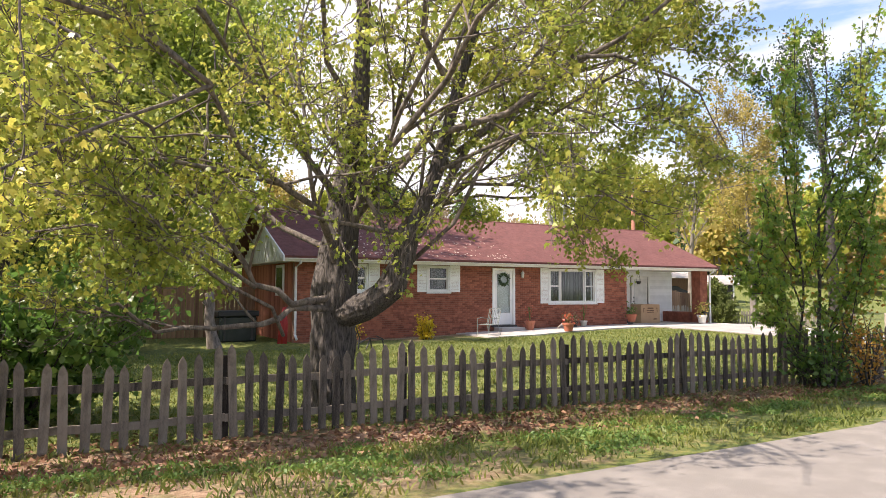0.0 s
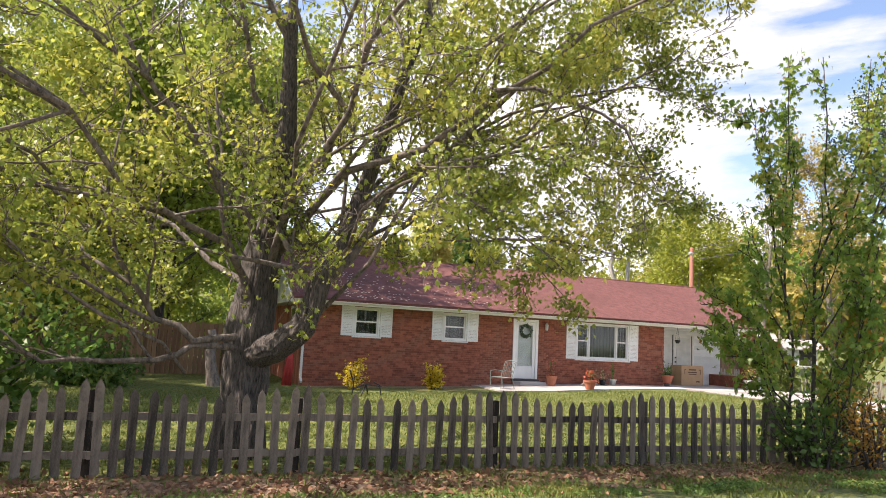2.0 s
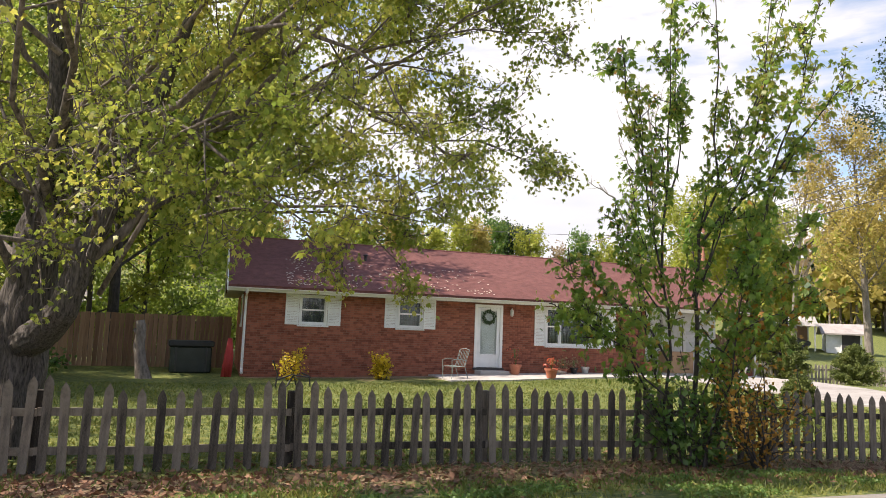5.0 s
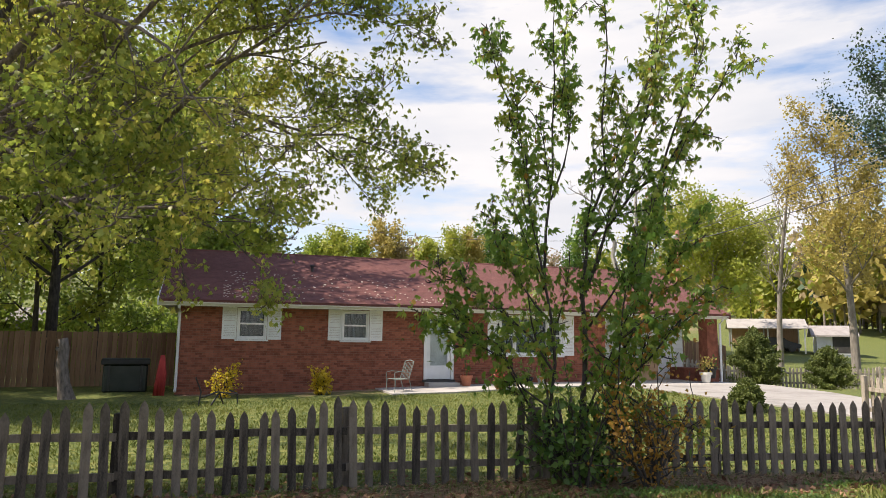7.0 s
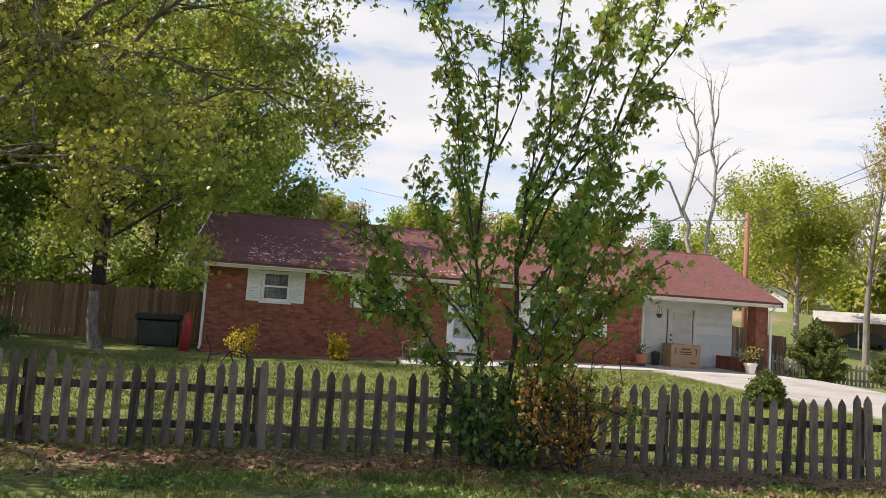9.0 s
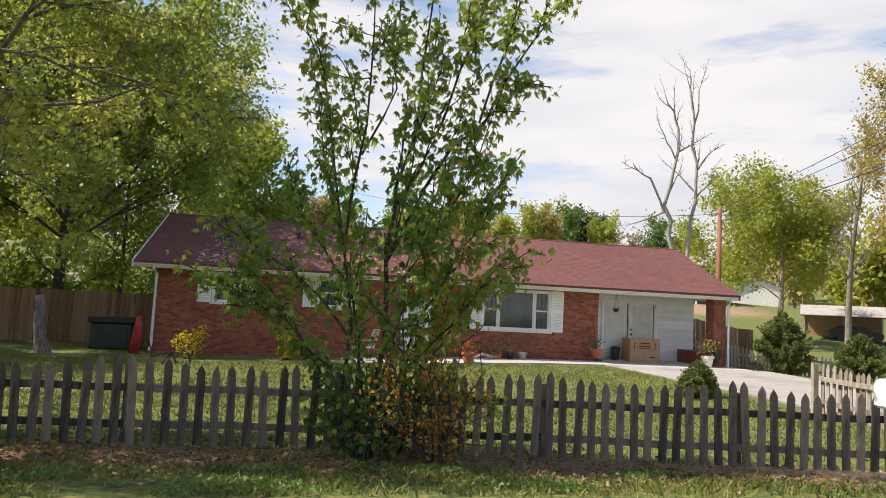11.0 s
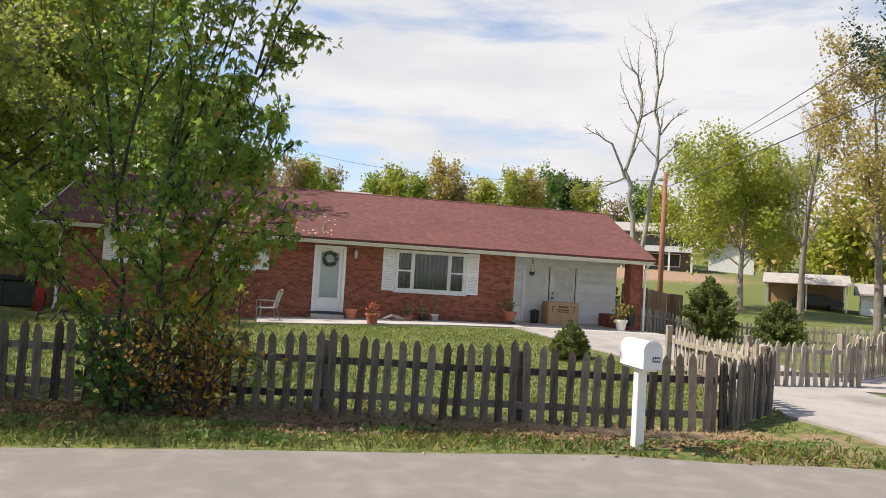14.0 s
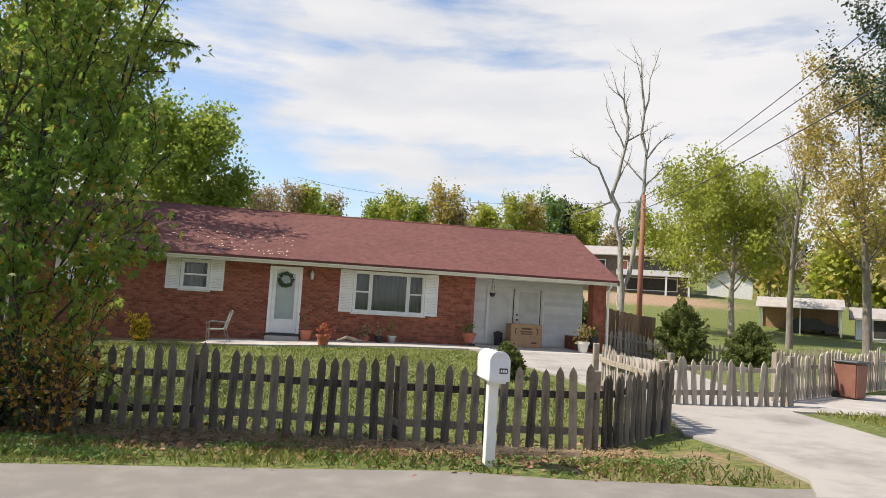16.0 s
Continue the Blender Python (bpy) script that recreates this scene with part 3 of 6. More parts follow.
def sash_window(x0, x1, z0, z1, lights, curtain=True):
    """A white window set into the wall: casing, sill, sashes and panes, with a drawn curtain behind."""
    bm = bmesh.new()
    y0, y1 = FY - 0.02, FY + 0.12
    for a, b, c, d in ((x0, x0 + 0.06, z0, z1), (x1 - 0.06, x1, z0, z1), (x0 + 0.06, x1 - 0.06, z0, z0 + 0.06), (x0 + 0.06, x1 - 0.06, z1 - 0.06, z1)):
        box(bm, a, y0, c, b, y1, d, 0.004)
    win = hpart("window", bm, M_WHITE, label="white framed window with curtains behind the glass")
    hpart("sill", boxed(x0 - 0.05, FY - 0.06, z0 - 0.05, x1 + 0.05, FY + 0.02, z0 - 0.003, bevel=0.006), M_WHITE, win)
    for a, b, split in lights:
        bm = bmesh.new()
        y = FY + 0.035
        for s in ((a, a + 0.035, z0 + 0.06, z1 - 0.06), (b - 0.035, b, z0 + 0.06, z1 - 0.06), (a + 0.035, b - 0.035, z0 + 0.06, z0 + 0.1), (a + 0.035, b - 0.035, z1 - 0.1, z1 - 0.06)):
            box(bm, s[0], y, s[2], s[1], y + 0.04, s[3])
        if split:
            zm = (z0 + z1) / 2
            box(bm, a + 0.035, y - 0.006, zm - 0.025, b - 0.035, y + 0.045, zm + 0.025)
        hpart("sash", bm, M_WHITE, win)
        pane = hpart("pane", boxed(a + 0.03, y + 0.018, z0 + 0.09, b - 0.03, y + 0.023, z1 - 0.09), M_GLASS, win)
        pane.visible_shadow = False
    for a, b, split in lights[1:]:
        hpart("mullion", boxed(a - 0.05, FY - 0.01, z0 + 0.06, a + 0.005, FY + 0.1, z1 - 0.06), M_WHITE, win)
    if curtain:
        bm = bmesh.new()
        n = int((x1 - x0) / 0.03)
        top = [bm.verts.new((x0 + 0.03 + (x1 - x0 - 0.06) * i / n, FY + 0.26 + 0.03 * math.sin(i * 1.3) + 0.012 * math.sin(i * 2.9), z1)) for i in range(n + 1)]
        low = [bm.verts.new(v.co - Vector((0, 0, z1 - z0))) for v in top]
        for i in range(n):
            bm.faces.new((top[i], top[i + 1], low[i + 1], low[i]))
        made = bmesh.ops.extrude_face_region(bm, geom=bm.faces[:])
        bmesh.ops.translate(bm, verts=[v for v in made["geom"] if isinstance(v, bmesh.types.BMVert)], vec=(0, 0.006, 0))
        hpart("curtain", bm, M_CURTAIN, win, "grey pleated curtain, colour darkened for the shade behind the glass")
    return win


# curtain cloth with the shade behind the glass put into its dark colour
M_CURTAIN = material("shade_darkened_curtain", (0.05, 0.062, 0.062), (0.15, 0.17, 0.17), 3.0, 0.9, 0.1, 90)
for x0 in (8.49, 11.66):
    shutter(x0, x0 + 0.42, 1.49, 2.455)
    shutter(x0 + 1.32, x0 + 1.74, 1.49, 2.455)
    sash_window(x0 + 0.43, x0 + 1.31, 1.49, 2.44, [(x0 + 0.49, x0 + 1.25, True)])
shutter(17.02, 17.45, 1.06, 2.43)
shutter(19.83, 20.257, 1.06, 2.43)
sash_window(17.46, 19.82, 1.06, 2.42, [(17.52, 18.0, True), (18.05, 19.24, False), (19.29, 19.76, True)])

# front door: casing, storm door with a long pane, handle, sill
bm = bmesh.new()
for a, b, c, d in ((14.8, 14.9, 0.27, 2.395), (15.725, 15.825, 0.27, 2.395), (14.9, 15.725, 2.3, 2.395)):
    box(bm, a, FY - 0.03, c, b, FY + 0.1, d, 0.004)
door = hpart("front_door", bm, M_WHITE, label="white storm door with a tall frosted pane and wreath")
bm = bmesh.new()
for a, b, c, d in ((14.905, 15.02, 0.28, 2.295), (15.605, 15.72, 0.28, 2.295), (15.02, 15.605, 0.28, 0.72), (15.02, 15.605, 2.18, 2.295)):
    box(bm, a, FY + 0.0, c, b, FY + 0.045, d, 0.004)
hpart("door_leaf", bm, M_WHITE, door)
hpart("door_pane", boxed(15.02, FY + 0.02, 0.72, 15.605, FY + 0.026, 2.18), M_GLASS, door).visible_shadow = False
hpart("inner_door", boxed(14.91, FY + 0.085, 0.28, 15.715, FY + 0.12, 2.29), M_WHITE, door, "white inner door")
bm = bmesh.new()
tube(bm, [(15.05, FY - 0.005, 1.2), (15.05, FY - 0.05, 1.22), (15.05, FY - 0.05, 1.34), (15.05, FY - 0.005, 1.36)], 0.012, 6)
hpart("door_handle", bm, M_METAL, door, "metal pull handle")
hpart("threshold", boxed(14.76, FY - 0.12, 0.2, 15.86, FY + 0.1, 0.268, bevel=0.01), M_IRON, door, "dark metal threshold")
hpart("door_step", boxed(14.8, 21.35, 0.02, 15.85, 21.88, 0.2, bevel=0.015), M_CONCRETE, label="concrete door step")

# carport door: white double door with tall panes
bm = bmesh.new()
box(bm, 22.35, 23.70, 0.17, 24.55, 23.727, 2.25, 0.006)
cp_door = hpart("carport_door", bm, M_WHITE, label="white double door with tall curtained panes")
for x in (22.5, 23.6):
    hpart("pane", boxed(x, 23.685, 0.75 if x < 23 else 0.55, x + 0.72, 23.697, 2.1), M_CLOTH, cp_door, "curtained glass pane")
# solid dark strips stand in for the shade in the door gaps
for x in (23.36, 24.38):
    hpart("door_seam", boxed(x, 23.676, 0.2, x + 0.03, 23.684, 2.2), M_IRON, cp_door, "dark strip standing in for the shaded gap beside the door leaf")
for z in (1.08, 1.26):
    bm = bmesh.new()
    lathe(bm, [(0.03, -0.03), (0.035, 0.0), (0.03, 0.03)], 8, 23.52, 23.66, z)
    hpart("door_knob", bm, M_IRON, cp_door, "dark round knob")
for x in (22.38, 23.42, 24.47):
    hpart("door_stile", boxed(x, 23.68, 0.18, x + 0.07, 23.698, 2.24), M_WHITE, cp_door)

# wreath and porch lamp
bm = bmesh.new()
rr = random.Random(3)
for i in range(150):
    a, r = rr.random() * 6.283, 0.2 + rr.uniform(-0.05, 0.05)
    c = Vector((15.31 + r * math.cos(a), FY - 0.01 + rr.uniform(-0.05, 0.005), 1.98 + r * math.sin(a)))
    d = Vector((rr.uniform(-1, 1), rr.uniform(-0.6, 0.2), rr.uniform(-1, 1))).normalized() * 0.06
    s = d.cross(Vector((0, 1, 0.2))).normalized() * 0.018
    bm.faces.new([bm.verts.new(p) for p in (c - d, c + s, c + d, c - s)])
tagged(part("wreath", bm, M_LEAF_PINE), "dark green wreath hung on the front door", "wreath")
bm = bmesh.new()
lathe(bm, [(0.02, 0), (0.055, 0.04), (0.065, 0.2), (0.03, 0.26), (0.01, 0.3)], 8, 16.12, FY - 0.1, 2.02)
box(bm, 16.1, FY - 0.1, 2.2, 16.14, FY - 0.002, 2.24)
tagged(part("wall_lantern", bm, M_METAL), "small brass porch lantern beside the door", "lamp")


# ---- picket fences ----
def picket_mesh(h, mat, w=0.095, t=0.02, name="picket"):
    bm = bmesh.new()
    prof = [(-w / 2, 0), (w / 2, 0), (w / 2, h - 0.10), (w * 0.36, h - 0.055), (0, h), (-w * 0.36, h - 0.055), (-w / 2, h - 0.10)]
    a = [bm.verts.new((x, -t / 2, z)) for x, z in prof]
    b = [bm.verts.new((x, t / 2, z)) for x, z in prof]
    bm.faces.new(a), bm.faces.new(b[::-1])
    for i in range(len(prof)):
        bm.faces.new((a[i], b[i], b[(i + 1) % len(prof)], a[(i + 1) % len(prof)]))
    bmesh.ops.recalc_face_normals(bm, faces=bm.faces[:])
    me = bpy.data.meshes.new(name)
    bm.to_mesh(me)
    bm.free()
    me.materials.append(mat)
    return me


PICKETS = [picket_mesh(0.80 + 0.02 * i, M_PICKET) for i in range(19)]
PICKETS_PALE = [picket_mesh(0.80 + 0.02 * i, M_PICKET_PALE) for i in range(19)]


def fence_run(name, a, b, label, step=0.21, low=0.88, high=1.03, z_of=ground_z, lean=2.0, seed=1, posts=(True, True), side=-1, group="picket fence bays", pale=False):
    """One bay of fence from a to b: posts, two rails behind, and pickets whose tops dip in a shallow curve."""
    r = random.Random(seed)
    a, b = Vector((*a, 0)), Vector((*b, 0))
    d = b - a
    turn = math.degrees(math.atan2(d.y, d.x))
    length = d.length
    e = empty(name, a.x, a.y, 0, turn)
    tagged(e, label, "fence", group)

    def gz(s):
        p = a + d * (s / length)
        return z_of(p.x, p.y)
    n = max(2, round(length / step))
    for i in range(n):
        s = (i + 0.5) * length / n
        u = s / length
        h = low + (high - low) * (2 * u - 1) ** 2 + r.uniform(-0.018, 0.018)
        me = (PICKETS_PALE if pale else PICKETS)[min(18, max(0, round((h - 0.80) / 0.02)))]
        ob = new("picket", me)
        ob.parent = e
        ob.matrix_basis = pose(s + r.uniform(-0.008, 0.008), side * 0.045, gz(s) - 0.01 + r.uniform(0, 0.03), r.uniform(-2, 2), r.uniform(-lean, lean), r.uniform(-3, 3))
    for h in (0.24, 0.66):
        bm = bmesh.new()
        rings = []
        for i in range(7):
            s = length * i / 6
            z = gz(s) + h + 0.008 * math.sin(i * 1.7 + seed)
            rings.append([bm.verts.new(p) for p in ((s, -0.022, z - 0.042), (s, 0.022, z - 0.042), (s, 0.022, z + 0.042), (s, -0.022, z + 0.042))])
        for q, w in zip(rings, rings[1:]):
            for k in range(4):
                bm.faces.new((q[k], q[(k + 1) % 4], w[(k + 1) % 4], w[k]))
        bm.faces.new(rings[0]), bm.faces.new(rings[-1][::-1])
        bmesh.ops.recalc_face_normals(bm, faces=bm.faces[:])
        part("rail", bm, M_PICKET_PALE if pale else M_PICKET, e)
    for flag, s in zip(posts, (0, length)):
        if flag:
            bm = bmesh.new()
            box(bm, s - 0.05, 0.02, gz(s) - 0.15, s + 0.05, 0.12, gz(s) + 0.92 + r.uniform(-0.03, 0.03), 0.008)
            part("post", bm, M_PICKET_PALE if pale else M_PICKET, e)
    return e


POSTS_X = [-5.1, -2.6, -0.1, 2.4, 4.7, 7.43, 9.95, 12.4, 14.9, 17.28, 19.55]
STEPS = [0.2, 0.2, 0.19, 0.178, 0.192, 0.182, 0.182, 0.181, 0.172, 0.163]
for i, (p, q) in enumerate(zip(POSTS_X, POSTS_X[1:])):
    low, high = (0.91, 1.09) if i < 6 else (0.95, 1.06)
    fence_run("picket_fence", (p, fence_line(p)), (q, fence_line(q)), "weathered grey wooden picket fence bay along the verge", step=STEPS[i], low=low, high=high, seed=i + 3, posts=(True, i == len(POSTS_X) - 2))
fence_run("picket_fence", (19.62, 7.12), (20.9, 7.85), "weathered grey picket fence return beside the driveway", step=0.115, low=0.86, high=0.9, seed=40, posts=(False, True))
fence_run("picket_fence", (20.95, 7.95), (21.5, 11.5), "weathered grey picket fence bay along the driveway", step=0.17, low=0.86, high=0.95, seed=41, group="side fence bays", pale=True)
fence_run("picket_gate", (22.35, 10.35), (24.85, 10.6), "weathered pale picket gate with leaning boards", step=0.165, low=0.80, high=0.86, lean=7, seed=42, group="driveway gates", pale=True)
for i, (p, q) in enumerate((((25.0, 11.2), (27.3, 12.6)), ((27.3, 12.6), (29.6, 13.9)), ((29.6, 13.9), (32.0, 15.2)), ((32.0, 15.2), (34.4, 16.4)))):
    fence_run("picket_fence", p, q, "weathered grey picket fence bay beside the lawn", step=0.15, seed=50 + i, lean=4, group="side fence bays", pale=True)
for i, (p, q) in enumerate((((26.6, 25.5), (28.9, 25.6)), ((28.9, 25.6), (31.2, 25.2)), ((31.2, 25.2), (33.6, 24.6)), ((33.6, 24.6), (36, 23.6)), ((36, 23.6), (38.4, 22.4)))):
    fence_run("picket_fence", p, q, "pale weathered picket fence bay behind the junipers", step=0.16, seed=60 + i, lean=3, group="rear fence bays", pale=True)


def board_fence(a, b, h, label, seed=1, mat=None, step=0.15):
    r = random.Random(seed)
    a, b = Vector((*a, 0)), Vector((*b, 0))
    d = b - a
    e = tagged(empty("board_fence", a.x, a.y, 0, math.degrees(math.atan2(d.y, d.x))), label, "fence", "board fence bays")
    n = round(d.length / step)
    bm = bmesh.new()
    box(bm, -0.07, -0.01, 0, 0.07, 0.012, h, 0.004)
    me = bpy.data.meshes.new("board")
    bm.to_mesh(me)
    bm.free()
    me.materials.append(mat or M_BOARD)
    for i in range(n):
        s = (i + 0.5) * d.length / n
        p = a + d * (s / d.length)
        ob = new("board", me)
        ob.parent = e
        ob.matrix_basis = pose(s, 0, ground_z(p.x, p.y) - 0.05 + r.uniform(-0.02, 0.02), 0, r.uniform(-0.5, 0.5), 0)
    zg = ground_z((a.x + b.x) / 2, (a.y + b.y) / 2)
    for z in (0.35, h - 0.35):
        part("rail", boxed(0, 0.014, zg + z, d.length, 0.055, zg + z + 0.09), M_BOARD, e)
    return e


for i in range(5):
    board_fence((7.0 - 2.9 * (i + 1), 25.9 - 0.1 * i), (7.0 - 2.9 * i, 26.0 - 0.1 * i), 1.85, "brown wooden privacy fence bay with dappled shade", 70 + i)
board_fence((27.6, 26.5), (30.5, 26.6), 1.85, "grey-brown board fence bay behind the carport", 80)


# ---- trees ----
def kite_leaves(rng, centres, size, droop=0.35, flat=0.0):
    """Four-cornered leaves turned at random round their places."""
    n = len(centres)
    d = rng.normal(size=(n, 3))
    d[:, 2] = d[:, 2] * (1 - flat) - droop
    d /= np.linalg.norm(d, axis=1, keepdims=True)
    o = rng.normal(size=(n, 3))
    s = np.cross(d, o)
    s /= np.linalg.norm(s, axis=1, keepdims=True) + 1e-6
    ln = size * (0.6 + 0.8 * rng.random((n, 1)))
    w = ln * 0.36
    up_ = np.cross(d, s) * ln * 0.12
    c = np.asarray(centres)
    return np.stack([c, c + d * ln * 0.45 + s * w + up_, c + d * ln, c + d * ln * 0.45 - s * w + up_], axis=1)


def star_part(name, rng, centres, size, mat, parent, label="", droop=0.5, lobes=(-1.3, -0.65, 0.0, 0.65, 1.3), narrow=0.23):
    """One mesh of lobed hanging leaves: pointed lobes spread like a hand round one stalk end, each leaf one island."""
    c = np.asarray(centres)
    n, k = len(c), len(lobes)
    d = rng.normal(size=(n, 3))
    d[:, 2] = d[:, 2] * 0.6 - droop
    d /= np.linalg.norm(d, axis=1, keepdims=True)
    s = np.cross(d, rng.normal(size=(n, 3)))
    s /= np.linalg.norm(s, axis=1, keepdims=True) + 1e-6
    up_ = np.cross(d, s)
    ln = size * (0.6 + 0.8 * rng.random((n, 1)))
    v = np.zeros((n, 1 + 3 * k, 3), dtype=np.float32)
    v[:, 0] = c
    for i, a in enumerate(lobes):
        way = math.cos(a) * d + math.sin(a) * s
        across = math.cos(a) * s - math.sin(a) * d
        l_ = ln * (1.0 - 0.33 * abs(a)) * (0.85 + 0.3 * rng.random((n, 1)))
        mid = c + way * l_ * 0.5 + up_ * l_ * 0.1
        v[:, 1 + 3 * i] = mid + across * l_ * narrow
        v[:, 2 + 3 * i] = c + way * l_ - np.array([0, 0, 0.18]) * l_
        v[:, 3 + 3 * i] = mid - across * l_ * narrow
    quad = np.array([[0, 1 + 3 * i, 2 + 3 * i, 3 + 3 * i] for i in range(k)], dtype=np.int32)
    idx = (np.arange(n, dtype=np.int32)[:, None, None] * (1 + 3 * k) + quad[None]).reshape(-1)
    me = bpy.data.meshes.new(name)
    me.vertices.add(n * (1 + 3 * k))
    me.vertices.foreach_set("co", v.reshape(-1))
    me.loops.add(len(idx))
    me.loops.foreach_set("vertex_index", idx)
    me.polygons.add(n * k)
    me.polygons.foreach_set("loop_start", np.arange(0, len(idx), 4, dtype=np.int32))
    me.update(calc_edges=True)
    me.materials.append(mat)
    ob = new(name, me)
    if parent:
        ob.parent = parent
    return tagged(ob, label)


def sprays(rng, centres, each, scatter):
    """Several leaves round every place, hanging together."""
    return np.concatenate([centres + rng.normal(size=centres.shape) * scatter * np.array([1, 1, 0.8]) for _ in range(each)])


def limb_path(rng, start, way, length, bend=0.25, lift=0.15, n=6):
    pts = [np.array(start, float)]
    w = np.array(way, float)
    w /= np.linalg.norm(w)
    for i in range(n):
        w = w + rng.normal(size=3) * bend / n * 2 + np.array([0, 0, lift / n])
        w /= np.linalg.norm(w)
        pts.append(pts[-1] + w * length / n)
    return pts


def sprout(rng, paths, limb, r0, levels, spread=0.8, share=0.55, kids=5, lift=0.1, from_=0.3):
    """Adds a limb and its side branches, level by level, to a list of (points, radii, level)."""
    n = len(limb)
    radii = [max(0.006, r0 * (1 - 0.82 * i / (n - 1))) for i in range(n)]
    paths.append((limb, radii, levels))
    if levels == 0:
        return
    total = sum(np.linalg.norm(limb[i + 1] - limb[i]) for i in range(n - 1))
    for k in range(kids):
        u = from_ + (1 - from_) * (k + rng.random()) / kids
        i = min(n - 2, int(u * (n - 1)))
        f = u * (n - 1) - i
        p = limb[i] * (1 - f) + limb[i + 1] * f
        way = limb[i + 1] - limb[i]
        way = way / np.linalg.norm(way) + rng.normal(size=3) * spread
        ln = total * share * (1.15 - 0.6 * u) * (0.75 + 0.5 * rng.random())
        r = max(0.005, radii[i] * 0.55)
        sprout(rng, paths, limb_path(rng, p, way, ln, lift=lift, n=5 if levels > 1 else 4), r, levels - 1, spread, share, kids, lift, 0.2)


def wood_mesh(name, paths, mat, parent, label="", sides=(4, 5, 7, 9)):
    verts, faces = [], []
    for pts, radii, level in paths:
        k = sides[min(level, len(sides) - 1)]
        base = len(verts)
        for i, p in enumerate(pts):
            d = pts[min(i + 1, len(pts) - 1)] - pts[max(i - 1, 0)]
            d = d / (np.linalg.norm(d) + 1e-9)
            ref = np.array([1.0, 0, 0]) if abs(d[2]) > 0.9 else np.array([0, 0, 1.0])
            u = np.cross(d, ref)
            u /= np.linalg.norm(u)
            w = np.cross(d, u)
            for j in range(k):
                a = 2 * math.pi * j / k
                verts.append(tuple(p + (u * math.cos(a) + w * math.sin(a)) * radii[i]))
        for i in range(len(pts) - 1):
            for j in range(k):
                faces.append((base + i * k + j, base + i * k + (j + 1) % k, base + (i + 1) * k + (j + 1) % k, base + (i + 1) * k + j))
        faces.append(tuple(base + (len(pts) - 1) * k + j for j in range(k)))
    return mesh_part(name, verts, faces, mat, parent, label, smooth=True)


def leaf_places(rng, paths, per_metre, scatter, keep_level=1):
    out = []
    for pts, radii, level in paths:
        if level > keep_level:
            continue
        for a, b in zip(pts, pts[1:]):
            n = rng.poisson(np.linalg.norm(b - a) * per_metre)
            if n:
                u = rng.random((n, 1))
                out.append(a + (b - a) * u + rng.normal(size=(n, 3)) * scatter)
    return np.concatenate(out) if out else np.zeros((0, 3))


def local_tree(name, x, y, label, category="tree", group=""):
    return tagged(empty(name, x, y, ground_z(x, y)), label, category, group)


def kinked(rng, pts, amount):
    """The same line with a small crook half-way along each stretch."""
    out = [pts[0]]
    for a, b in zip(pts, pts[1:]):
        out += [(a + b) / 2 + rng.normal(size=3) * amount * np.linalg.norm(b - a), b]
    return out


def furrowed_trunk(parent, lines, radii):
    """Thick trunk and main fork with deep upright bark ridges and burls."""
    for name, pts, rad in zip(("trunk", "main_limb"), lines, radii):
        verts, faces, k, m = [], [], 56, 70
        for i in range(m):
            u = i / (m - 1) * (len(pts) - 1)
            j = min(len(pts) - 2, int(u))
            f = u - j
            p = pts[j] * (1 - f) + pts[j + 1] * f
            r = rad[j] * (1 - f) + rad[j + 1] * f
            d = pts[min(j + 2, len(pts) - 1)] - pts[max(0, j - 1)]
            d = d / np.linalg.norm(d)
            side = np.cross(d, np.array([0.1, 1.0, 0.0]))
            side /= np.linalg.norm(side)
            w = np.cross(d, side)
            for a in range(k):
                t = 2 * math.pi * a / k
                q = p + (side * math.cos(t) + w * math.sin(t)) * r
                ridge = abs(noise.noise(Vector((math.cos(t) * 3.4, math.sin(t) * 3.4, q[2] * 1.3 + q[0])))) * 2
                burl = noise.noise(Vector((math.cos(t) * 1.2, math.sin(t) * 1.2, q[2] * 2.1 + 5)))
                grow = 1 + 0.16 * (ridge - 0.5) + 0.15 * burl
                verts.append(tuple(p + (side * math.cos(t) + w * math.sin(t)) * r * grow))
        for i in range(m - 1):
            for a in range(k):
                faces.append((i * k + a, i * k + (a + 1) % k, (i + 1) * k + (a + 1) % k, (i + 1) * k + a))
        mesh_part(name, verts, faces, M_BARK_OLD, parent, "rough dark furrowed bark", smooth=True)


